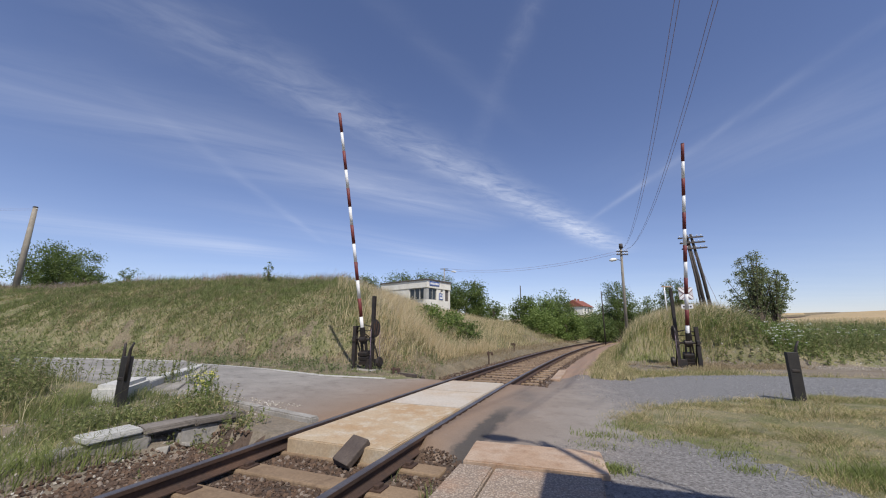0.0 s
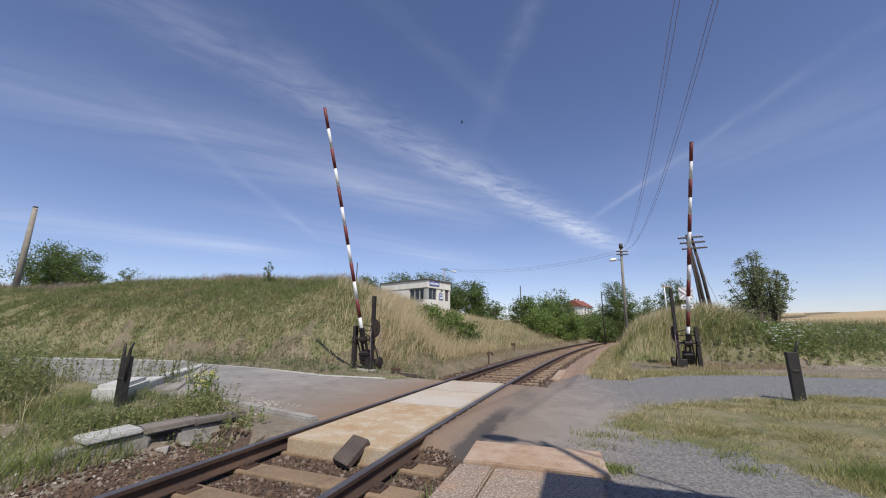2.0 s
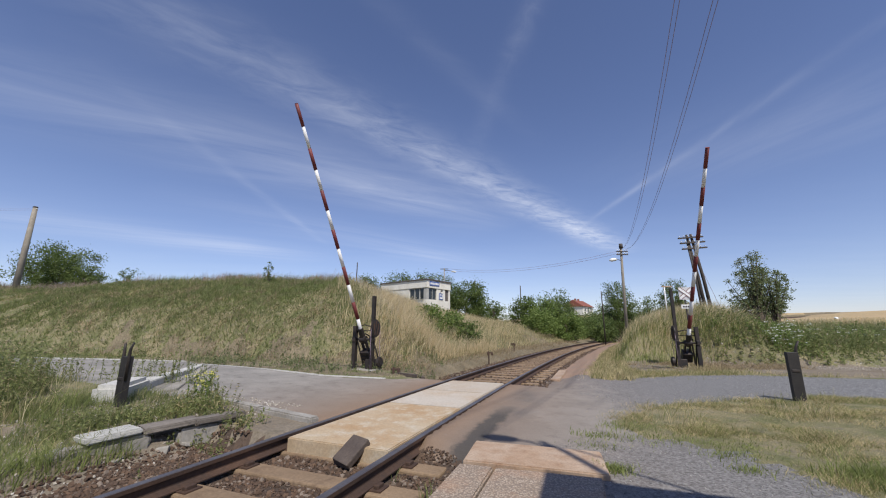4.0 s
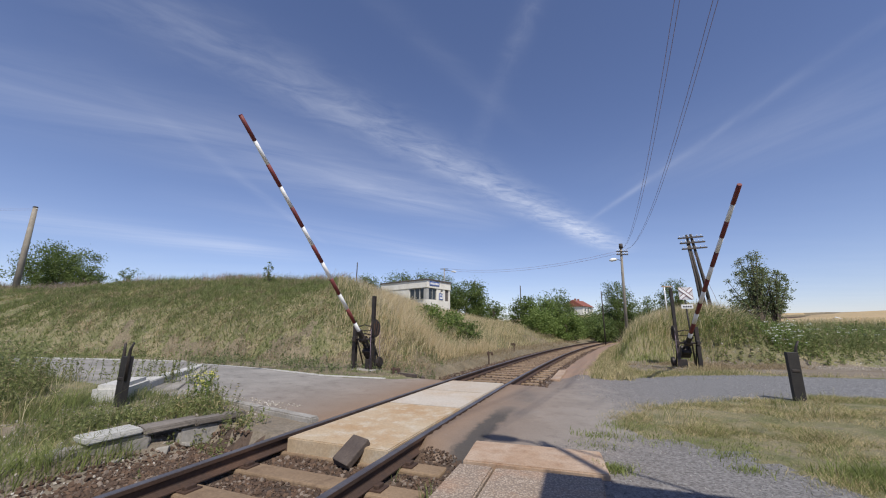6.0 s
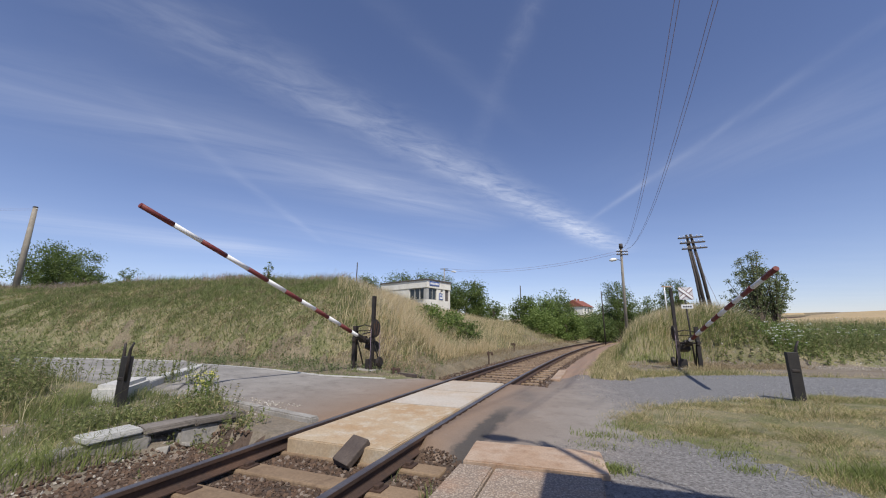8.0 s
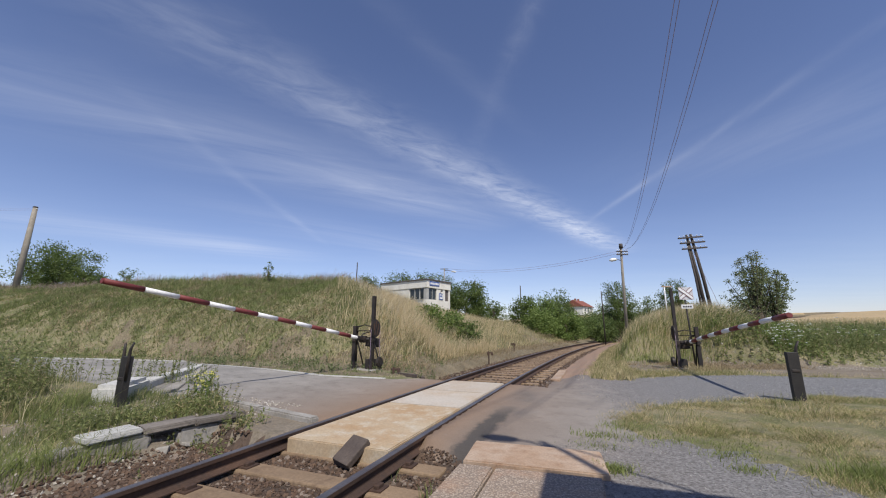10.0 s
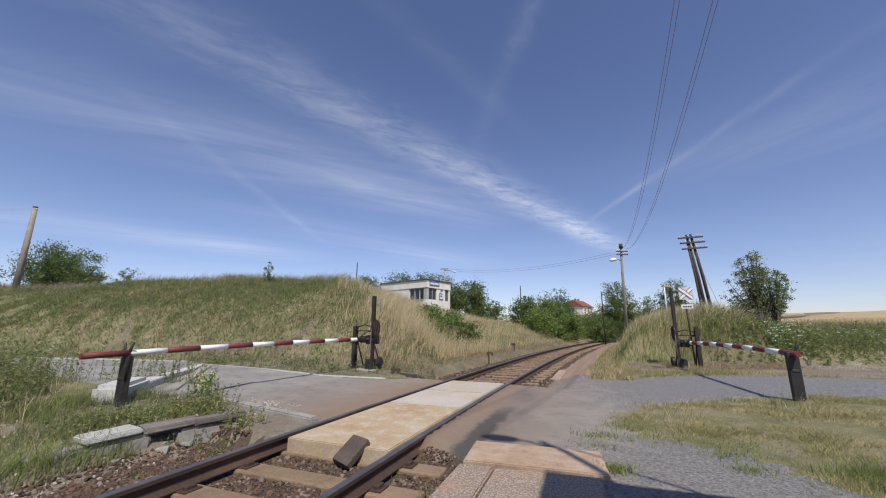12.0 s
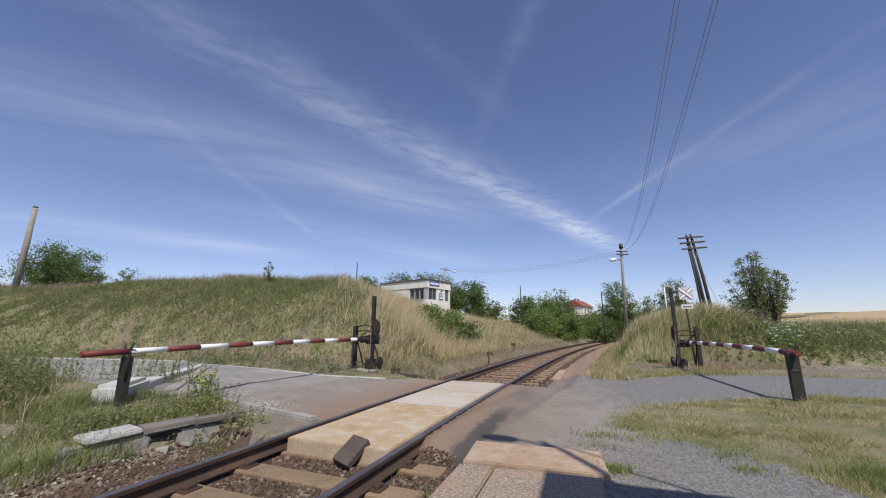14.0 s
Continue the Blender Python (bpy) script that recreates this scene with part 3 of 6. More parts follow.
def make_barrier(name_label, x, y, az, axle, tall_side, bands, first, length, radius, sag, first_red, tall_top, short_top, disc_z):
    g = float(land(x, y))
    m = empty("crossing_barrier", pose(x, y, g, 0, 0, -az), name_label, "crossing barrier", "barriers of the crossing")
    s = tall_side
    part("tall_post", post_bm(0.31 * s, 0.03, -0.15, tall_top - g, 0.09, 0.10), M_IRON, m)
    part("short_post", post_bm(-0.29 * s, 0.0, -0.15, short_top - g, 0.11, 0.12), M_IRON, m)
    part("brace", tube([(-0.29 * s, 0.06, short_top - g - 0.3), (-0.29 * s, 0.55, -0.05)], 0.022), M_IRON, m)
    part("brace", tube([(0.31 * s, 0.08, 0.8), (0.31 * s, 0.6, -0.05)], 0.022), M_IRON, m)
    part("axle", tube([(-0.36, 0, axle - g), (0.38, 0, axle - g)], 0.035, 12), M_IRON, m)
    part("bearing", box(0.1, 0.16, 0.16, (-0.29 * s, -0.02, axle - g), 0.02), M_IRON, m)
    part("bearing", box(0.1, 0.16, 0.16, (0.31 * s, -0.02, axle - g), 0.02), M_IRON, m)
    wheel = part("pulley", joined(disc(0.265, 0.035, (0.39 * s, 0.03, disc_z - g)), disc(0.225, 0.05, (0.39 * s, 0.03, disc_z - g)), disc(0.06, 0.09, (0.39 * s, 0.03, disc_z - g))), M_IRON, m, "dark iron cable pulley")
    for k in range(5):
        a = k * 2 * math.pi / 5
        part("spoke", box(0.02, 0.03, 0.2, (0.42 * s, 0.03 + 0.12 * math.sin(a), disc_z - g + 0.12 * math.cos(a)), 0.004, None), M_RAIL, wheel)
    part("link_rod", joined(tube([(-0.29 * s, -0.03, disc_z - g + 0.02), (0.05 * s, -0.03, disc_z - g + 0.1), (0.3 * s, 0.0, disc_z - g + 0.04)], 0.016), tube([(-0.29 * s, 0.03, disc_z - g - 0.08), (0.3 * s, 0.03, disc_z - g - 0.07)], 0.014)), M_IRON, m)
    part("cable", tube([(0.40 * s, 0.28, disc_z - g), (0.40 * s, 0.30, 0.05)], 0.007, 5), M_WIRE, m)
    part("cable", tube([(0.40 * s, -0.22, disc_z - g), (0.40 * s, -0.20, 0.05)], 0.007, 5), M_WIRE, m)
    part("winch_box", joined(box(0.22, 0.3, 0.3, (0.18 * s, 0.18, 0.14), 0.02), disc(0.15, 0.1, (0.46 * s, 0.2, 0.2), "X", 20), disc(0.09, 0.14, (0.46 * s, 0.2, 0.2), "X", 20)), M_IRON, m)
    part("foot_slab", box(0.95, 0.55, 0.2, (0, 0.05, -0.09), 0.02), M_OLD_CONCRETE, m, "worn concrete footing")
    arm = make_arm(m, axle - g, bands, first, length, radius, sag, first_red)
    return m, arm


LEFT_BARRIER, LEFT_ARM = make_barrier("hand-worked barrier with red and white arm beside the bank", -2.385, 11.515, 22.09, 0.934, 1,
                                      12, 0.14, 6.735, 0.052, 0.10, False, 2.22, 1.33, 1.26)
RIGHT_BARRIER, RIGHT_ARM = make_barrier("hand-worked barrier with red and white arm beside the gravel road", 8.36, 13.07, 18.66, 0.823, -1,
                                        12, 0.08, 6.647, 0.06, 0.16, False, 2.7, 1.36, 1.15)


def make_rest(x, y, az, height, fork, wide):
    """The forked post on which the arm comes to lie."""
    g = float(land(x, y))
    m = empty("arm_rest", pose(x, y, g, 0, 0, -az), "black forked post that catches the barrier arm", "arm rest", "arm rests of the crossing")
    top = height - g
    part("post", box(wide, 0.1, top + 0.3, (0, 0, (top - 0.3) / 2), 0.008, taper=1.0), M_BLACK, m)
    for s in (-1, 1) if fork == 1 else (1,):
        bm = tube([(s * 0.06, -0.02, top - 0.35), (s * 0.065, -0.02, top), (s * (0.07 if s < 0 or fork == 1 else 0.08), -0.02, top + 0.1), (s * (0.075 if s < 0 else 0.13), -0.02, top + 0.2)], [0.024, 0.024, 0.02, 0.014], 6)
        part("prong", bm, M_IRON, m)
    part("stay", box(0.12, 0.12, 0.05, (0, 0, top - 0.32), 0.01), M_IRON, m)
    return m


make_rest(-4.74, 5.83, 22.0, 0.80, 1, 0.14)
make_rest(6.28, 6.95, 18.7, 0.84, 2, 0.17)


# ---- built things round the crossing ----
def beam(a, b, w, h, bevel=0.02, jitter=0.0):
    """A bar with a rectangular section from a to b (bottom centres)."""
    a, b = Vector(a), Vector(b)
    d = b - a
    bm = box(w, d.length, h, (0, d.length / 2, h / 2), 0, jitter=jitter)
    if bevel:
        bmesh.ops.bevel(bm, geom=bm.edges[:], offset=bevel, segments=2, affect="EDGES")
    yaw = -math.atan2(d.x, d.y)
    tilt = math.atan2(d.z, math.hypot(d.x, d.y))
    bm.transform(Matrix.Translation(a) @ Matrix.Rotation(yaw, 4, "Z") @ Matrix.Rotation(tilt, 4, "X"))
    return bm


def on(x, y, up=0.0):
    return Vector((x, y, float(land(x, y)) + up))


def make_kerbs():
    kerb = empty("concrete_kerb", Matrix(), "pale concrete kerb wall ending in a rounded block", "kerb")
    a, b = Vector((-5.12, 6.05, 0)), Vector((-7.0, 11.15, 0))
    part("end_block", beam(on(-5.1, 6.0, -0.15), on(-5.45, 7.0, -0.15), 0.42, 0.4, 0.06), M_CONCRETE, kerb)
    for k in range(4):
        p, q = a.lerp(b, 0.18 + k * 0.205), a.lerp(b, 0.18 + (k + 1) * 0.205 - 0.004)
        part("kerb_stone", beam(on(p.x, p.y, -0.12), on(q.x, q.y, -0.12), 0.3, 0.24 - 0.015 * k, 0.015), M_CONCRETE, kerb)
    part("strip", beam(on(-5.0, 7.2, -0.1), on(-6.75, 11.15, -0.1), 0.22, 0.14, 0.01), M_OLD_CONCRETE, kerb)
    edge = empty("road_edging", Matrix(), "low worn concrete edging along the asphalt road", "kerb")
    pts = [Vector((-1.72, 5.4, 0)), Vector((-2.7, 5.92, 0)), Vector((-3.7, 6.42, 0))]
    for p, q in zip(pts, pts[1:]):
        part("edging_stone", beam(on(p.x, p.y, -0.2), on(q.x, q.y, -0.2).lerp(on(p.x, p.y, -0.2), 0.01), 0.16, 0.27, 0.02), M_OLD_CONCRETE, edge)
    far = empty("far_edging", Matrix(), "narrow concrete edging between the road and the bank", "kerb")
    pts = [Vector((*p, 0)) for p in ((-24, 15.75), (-20, 15.15), (-16.6, 14.65), (-12.6, 13.9), (-8.7, 13.15))] + [None] + [Vector((*p, 0)) for p in ((-7.5, 12.05), (-6.0, 11.3), (-4.5, 10.6), (-3.0, 9.9), (-1.4, 9.75))]
    for p, q in zip(pts, pts[1:]):
        if p and q:
            part("edging_stone", beam(on(p.x, p.y, -0.15), on(q.x, q.y, -0.15).lerp(on(p.x, p.y, -0.15), 0.005), 0.1, 0.17, 0.02), M_CONCRETE, far)


make_kerbs()


def make_old_wall():
    """The broken concrete edge of an old platform."""
    wall = empty("broken_platform_edge", Matrix(), "broken concrete platform edge with a pale slab on top", "platform edge")
    part("wall", beam((-3.72, 3.85, -0.35), (-3.3, 4.55, -0.35), 0.16, 0.4, 0.03, 0.02), M_OLD_CONCRETE, wall)
    part("wall", beam((-3.16, 4.78, -0.35), (-2.8, 5.3, -0.35), 0.16, 0.38, 0.03, 0.02), M_OLD_CONCRETE, wall)
    part("coping_slab", beam((-3.64, 4.06, 0.07), (-3.42, 4.5, 0.08), 0.3, 0.06, 0.015, 0.006), M_CONCRETE, wall, "pale concrete slab")
    part("coping_slab", beam((-3.4, 4.53, 0.05), (-3.06, 5.0, 0.06), 0.25, 0.07, 0.015, 0.008), M_COPING, wall, "dark cracked slab")
    part("coping_slab", beam((-3.06, 4.93, 0.06), (-2.7, 5.4, 0.06), 0.22, 0.07, 0.015, 0.008), M_COPING, wall, "dark cracked slab")
    for x, y, s in ((-3.16, 4.6, 0.07), (-3.05, 4.8, 0.05), (-3.35, 4.2, 0.05)):
        part("rubble", box(s * 2.2, s * 1.3, s, (x, y, -0.13), s * 0.2, Matrix.Rotation(random.uniform(0, 3), 4, "Z"), jitter=s * 0.3), M_OLD_CONCRETE, wall)


M_COPING = surface("dark_cracked_concrete", (0.15, 0.13, 0.11), (0.2, 0.175, 0.15), (0.1, 0.085, 0.07), 3.0, 30, 0.9, bump=0.7)
make_old_wall()


def make_slabs():
    slab = tagged(part("paving_slab", beam((0.29, 4.27, -0.14), (1.56, 3.92, -0.15), 0.68, 0.12, 0.012), M_SLAB),
                  "pinkish rust-stained concrete slab beside the track", "paving slab", "slabs beside the track")
    d = Vector((1.27, -0.35)).normalized()
    back = Vector((-0.342, -0.94))
    first = Vector((0.16, 3.9))
    for k, (a, b) in enumerate(((0.0, 0.33), (0.345, 1.28))):
        p, q = first + d * a, first + d * b
        ring = [p, q, q + back * 2.2, p + back * 2.2]
        bm = bmesh.new()
        top = [bm.verts.new((v.x, v.y, -0.035 - 0.006 * k)) for v in ring]
        low = [bm.verts.new((v.x, v.y, -0.16)) for v in ring]
        bm.faces.new(top)
        bm.faces.new(low[::-1])
        for i in range(4):
            bm.faces.new((low[i], low[(i + 1) % 4], top[(i + 1) % 4], top[i]))
        bmesh.ops.recalc_face_normals(bm, faces=bm.faces[:])
        bmesh.ops.bevel(bm, geom=bm.edges[:], offset=0.015, segments=2, affect="EDGES")
        tagged(part("paving_slab", bm, M_AGGREGATE), "exposed-aggregate concrete slab with rust stains", "paving slab", "slabs beside the track")
    tagged(part("paving_slab", beam((3.2, 11.15, -0.3), (4.3, 13.9, -0.3), 0.26, 0.15, 0.015), M_SLAB), "long narrow concrete slab beside the sleepers", "paving slab", "slabs beside the track")


def aggregate_material():
    m, t, b = principled("exposed_aggregate", 0.85)
    at = coords(t)
    v = node(t, "ShaderNodeTexVoronoi", Scale=55.0)
    t.links.new(at, v.inputs[0])
    tone = t.nodes.new("ShaderNodeSeparateColor")
    t.links.new(v.outputs["Color"], tone.inputs[0])
    col = mixed(t, tone.outputs[0], (0.3, 0.23, 0.17), (0.46, 0.375, 0.295))
    col = mixed(t, sharpen(t, v.outputs["Distance"], 0.35, 0.6), col, (0.22, 0.17, 0.13))
    col = mixed(t, sharpen(t, noisy(t, at, 1.4, 5), 0.5, 0.75), col, (0.38, 0.22, 0.13))
    t.links.new(col, b.inputs["Base Color"])
    relief(t, b, calc(t, "SUBTRACT", 1.0, v.outputs["Distance"]), 0.7, 0.008)
    return m


M_AGGREGATE = aggregate_material()
make_slabs()


def make_wedge():
    bm = box(0.23, 0.33, 0.075, bevel=0.012, jitter=0.012)
    ob = part("wooden_wedge", bm, M_DARKWOOD)
    ob.matrix_world = pose(-0.955, 4.3, -0.055, 36, 5, -36)
    tagged(ob, "dark wooden board leaning on the concrete panel", "board")


M_DARKWOOD = surface("dark_old_wood", (0.075, 0.058, 0.05), (0.1, 0.078, 0.065), (0.055, 0.045, 0.04), 4.0, 40, 0.85, bump=0.5)
make_wedge()


# ---- the hut on the bank ----
def make_hut():
    """Local x runs along the short face from the near corner, y along the long face."""
    base, top = 3.2, 6.15
    ux = Vector((-0.783, 0.622, 0))
    uy = Vector((0.622, 0.783, 0))
    proper = Matrix(((uy.x, ux.x, 0, -1.57), (uy.y, ux.y, 0, 36.0), (0, 0, 1, base), (0, 0, 0, 1)))
    h = top - base
    hut = empty("signal_hut", proper, "small flat-roofed white hut with dark windows on the bank", "hut")
    L, S = 6.4, 3.75          # along y (long face at x = 0) and along x (short face at y = 0)
    th = 0.22
    w0, w1 = 0.95, 2.1         # window band
    # long wall at x = 0: y from 0 to L, window from 0.5 to 2.25
    def slab(x0, x1, y0, y1, z0, z1, mat, name="wall", bevel=0.01):
        return part(name, box(x1 - x0, y1 - y0, z1 - z0, ((x0 + x1) / 2, (y0 + y1) / 2, (z0 + z1) / 2), bevel), mat, hut)
    slab(0, th, 0.0, L, -0.6, w0, M_PLASTER)
    slab(0.0, th, 2.3, L, w0 + 0.002, w1 - 0.002, M_PLASTER)
    slab(0.0, 0.35, 0.0, 0.35, w0 + 0.002, w1 - 0.002, M_GREYWALL, "corner_pillar")
    slab(-0.06, th, -0.06, L + 0.06, w1, h - 0.12, M_PLASTER, "parapet_band")
    slab(th + 0.002, S, 0.0, th, -0.6, w0, M_PLASTER)
    slab(1.55, S - 0.85, 0.0, th, w0 + 0.002, w1 - 0.002, M_PLASTER)
    slab(S - 0.25, S, 0.0, th, w0 + 0.002, w1 - 0.002, M_PLASTER)
    slab(th + 0.002, S, -0.06, th, w1, h - 0.12, M_PLASTER, "parapet_band")
    slab(S - th, S, th + 0.002, L, -0.6, h - 0.122, M_GREYWALL)
    slab(th + 0.002, S - th - 0.002, L - th, L, -0.6, h - 0.122, M_GREYWALL)
    slab(-0.16, S + 0.1, -0.16, L + 0.16, h - 0.118, h, M_ROOFEDGE, "roof", 0.02)
    slab(0.02, S - 0.02, 0.02, L - 0.02, -0.05, 0.0, M_GREYWALL, "floor_slab", 0)
    slab(1.4, 1.9, 1.3, 2.0, h + 0.0, h + 0.16, M_ROOFEDGE, "roof_hatch")
    part("aerial", tube([(1.3, 2.4, h), (1.3, 2.4, h + 0.9)], 0.015, 6), M_IRON, hut)
    # windows: long face
    for y0, y1 in ((0.4, 0.95), (0.98, 1.6), (1.63, 2.27)):
        win = part("window", joined(box(0.06, 0.05, w1 - w0, (0.1, y0 + 0.025, (w0 + w1) / 2)), box(0.06, 0.05, w1 - w0, (0.1, y1 - 0.025, (w0 + w1) / 2)),
                                    box(0.06, y1 - y0, 0.05, (0.1, (y0 + y1) / 2, w0 + 0.03)), box(0.06, y1 - y0, 0.05, (0.1, (y0 + y1) / 2, w1 - 0.03))), M_GREYWALL, hut)
        part("pane", box(0.012, y1 - y0 - 0.1, w1 - w0 - 0.1, (0.12, (y0 + y1) / 2, (w0 + w1) / 2)), M_GLASS, win)
    win = part("window", joined(box(0.05, 0.06, w1 - w0, (0.38, 0.1, (w0 + w1) / 2)), box(0.05, 0.06, w1 - w0, (1.52, 0.1, (w0 + w1) / 2)), box(0.04, 0.06, w1 - w0, (0.95, 0.1, (w0 + w1) / 2)),
                                box(1.15, 0.06, 0.05, (0.95, 0.1, w0 + 0.03)), box(1.15, 0.06, 0.05, (0.95, 0.1, w1 - 0.03))), M_GREYWALL, hut)
    part("pane", box(1.1, 0.012, w1 - w0 - 0.1, (0.95, 0.12, (w0 + w1) / 2)), M_GLASS, win)
    part("window_sill", box(0.12, 2.0, 0.06, (-0.03, 1.33, w0 + 0.02), 0.01), M_GREYWALL, hut)
    door = part("door", box(0.6, 0.05, 2.0, (S - 0.55, 0.12, 1.05), 0.01), M_ROOFEDGE, hut)
    part("handle", box(0.1, 0.04, 0.03, (S - 0.75, 0.07, 1.05), 0.008), M_IRON, door)
    # name board: unreadable words as bars
    board = part("name_board", box(1.5, 0.03, 0.42, (1.1, -0.085, h - 0.42), 0.006), M_BLUE, hut, "blue board with white lettering bars")
    for k, wd in enumerate((0.2, 0.15, 0.18, 0.12, 0.2, 0.16)):
        part("lettering", box(wd, 0.012, 0.2, (0.55 + k * 0.215, -0.105, h - 0.42)), M_SIGNWHITE, board)
    small = part("small_sign", box(0.62, 0.03, 0.62, (2.2, -0.03, 1.35), 0.006), M_BLUE, hut, "small blue-edged white sign")
    part("sign_face", box(0.48, 0.012, 0.48, (2.2, -0.05, 1.35)), M_SIGNWHITE, small)
    part("symbol", box(0.24, 0.012, 0.16, (2.16, -0.06, 1.38)), M_BLUE, small)
    part("wall_lamp", joined(tube([(2.1, 0.0, 1.9), (2.1, -0.18, 1.95)], 0.02), box(0.16, 0.16, 0.12, (2.1, -0.2, 1.9), 0.03)), M_IRON, hut)


make_hut()


# ---- poles and wires ----
def make_pole(name, x, y, foot, top, r, mat, label, category="pole", group="", lean=(0, 0)):
    foot0 = min(foot, float(land(x, y)))
    m = empty(name, pose(x, y, foot), label, category, group)
    part("shaft", tube([(0, 0, foot0 - foot - 0.3), (lean[0] * 0.5, lean[1] * 0.5, (top - foot) / 2), (lean[0], lean[1], top - foot)], [r * 1.15, r, r * 0.8], 10), mat, m)
    return m


def insulator(bm_list, x, y, z):
    bm_list.append(tube([(x, y, z), (x, y, z + 0.06), (x, y, z + 0.07), (x, y, z + 0.13)], [0.015, 0.015, 0.045, 0.03], 8))


def make_poles():
    p = make_pole("utility_pole", -29.85, 26.0, 4.2, 9.9, 0.17, M_POLE, "grey leaning wooden pole standing on the bank")
    part("cap", tube([(0, 0, 5.68), (0, 0, 5.76)], [0.16, 0.12], 10), M_DARKPOLE, p)
    parts = []
    insulator(parts, 0.13, 0, 5.5)
    part("insulator", joined(*parts), M_INSULATOR, p)
    # pole with a lamp beside the track
    p = make_pole("lamp_pole", 14.5, 30.0, 2.0, 8.25, 0.105, M_POLE, "wooden pole carrying wires and a street lamp", "lamp pole", lean=(0.2, 0))
    part("cap", tube([(0.2, 0, 5.9), (0.2, 0, 6.28)], [0.17, 0.15], 8), M_DARKPOLE, p)
    for z in (5.35, 5.6):
        part("crossarm", box(0.95, 0.08, 0.08, (0.2, -0.12, z), 0.01), M_DARKPOLE, p)
        for x in (-0.2, 0.0, 0.4, 0.6):
            b = []
            insulator(b, x, -0.12, z + 0.04)
            part("insulator", joined(*b), M_INSULATOR, p)
    part("lamp_arm", tube([(0.15, 0, 4.85), (-0.25, -0.1, 4.95), (-0.5, -0.15, 4.9)], 0.025, 6), M_IRON, p)
    part("lamp_head", tube([(-0.28, -0.12, 4.92), (-0.45, -0.15, 4.94), (-0.75, -0.2, 4.88), (-0.95, -0.22, 4.84)], [0.05, 0.13, 0.15, 0.05], 10), M_INSULATOR, p, "white street lamp head")
    # twin pole of the telegraph line, propped by struts
    t = empty("telegraph_pole", pose(18.9, 28.0, 2.2), "dark tarred telegraph pole with three crossarms and struts", "telegraph pole")
    part("shaft", tube([(0.86, 0, -1.5), (0.45, 0, 3.0), (0.0, 0, 6.35)], [0.125, 0.115, 0.09], 10), M_DARKPOLE, t)
    part("shaft", tube([(1.45, 0.2, -1.5), (0.9, 0.1, 3.0), (0.32, 0, 6.4)], [0.125, 0.115, 0.09], 10), M_DARKPOLE, t)
    part("strut", tube([(0.1, -0.6, -1.4), (0.08, -0.25, 3.0), (-0.02, 0, 5.7)], [0.075, 0.075, 0.07], 8), M_DARKPOLE, t)
    for k, z in enumerate((6.1, 5.7, 5.25)):
        x0 = -0.75 + 0.1 * k
        part("crossarm", box(1.95, 0.1, 0.11, (x0 + 0.95, -0.14, z), 0.01, pose(0, 0, 0, 0, -5, 0)), M_DARKPOLE, t)
        for j in range(6):
            b = []
            x = x0 + 0.08 + j * 0.34
            insulator(b, x, -0.14, z + 0.05 + (x - x0 - 0.95) * 0.087)
            part("insulator", joined(*b), M_INSULATOR, t)
    part("guy_wire", tube([(0.35, 0, 5.0), (2.5, 0.2, -0.9)], 0.012, 5), M_WIRE, t)
    # thin far poles
    for x, y, z0, z1, r in ((-7.0, 30.0, 4.0, 6.62, 0.045), (3.85, 45.0, 3.0, 7.16, 0.08), (12.5, 60.0, 3.0, 8.36, 0.09), (22.3, 70.0, 3.0, 7.67, 0.08), (17.0, 40.0, 1.2, 5.4, 0.06)):
        make_pole("slim_pole", x, y, z0, z1, r, M_DARKPOLE, "slim dark pole rising above the bushes", "pole", "slim poles behind the bushes")
    p = make_pole("lamp_pole", 0.15, 41.5, 3.2, 8.1, 0.06, M_POLE, "pale lamp post behind the hut", "lamp pole")
    part("lamp_arm", tube([(0, 0, 4.6), (0.5, -0.1, 4.62), (1.0, -0.2, 4.5)], 0.03, 6), M_IRON, p)
    part("lamp_head", tube([(0.75, -0.15, 4.5), (0.95, -0.18, 4.5), (1.25, -0.25, 4.45), (1.35, -0.25, 4.44)], [0.04, 0.1, 0.1, 0.04], 8), M_INSULATOR, p)
    part("crossarm", box(0.9, 0.08, 0.08, (0, 0, 4.8), 0.01), M_DARKPOLE, p)
    # white post with a short top bar on the right bank
    p = make_pole("white_post", 13.1, 22.0, 1.9, 3.8, 0.035, M_WHITE, "thin white post with a pale top bar", "post")
    part("top_bar", box(0.62, 0.06, 0.07, (0.15, 0, 1.9), 0.01), M_SLAB, p)


make_poles()


def span(a, b, sag, r=0.012, n=24, label="overhead wire between two poles"):
    a, b = Vector(a), Vector(b)
    pts = []
    for k in range(n + 1):
        s = k / n
        p = a.lerp(b, s)
        p.z -= sag * 4 * s * (1 - s)
        pts.append(p)
    ob = part("overhead_wire", tube(pts, r, 5), M_WIRE)
    return tagged(ob, label, "wire", "overhead wires")


for off in (0.0, 0.1):
    span((14.5 + off, 29.88, 7.75 + off), (1.42 + off, -0.85, 8.5), 1.95, 0.006)
    span((14.9 + off, 29.88, 7.75 + off), (2.1 + off, -1.05, 8.5), 1.95, 0.006)
    span((14.55, 29.9, 7.7 - off * 2), (0.3, 41.5, 8.05 - off * 2), 0.75, 0.01)
    span((-29.8, 26.0, 9.8 - off), (-70, 24.0, 10.5 - off), 0.5, 0.005)


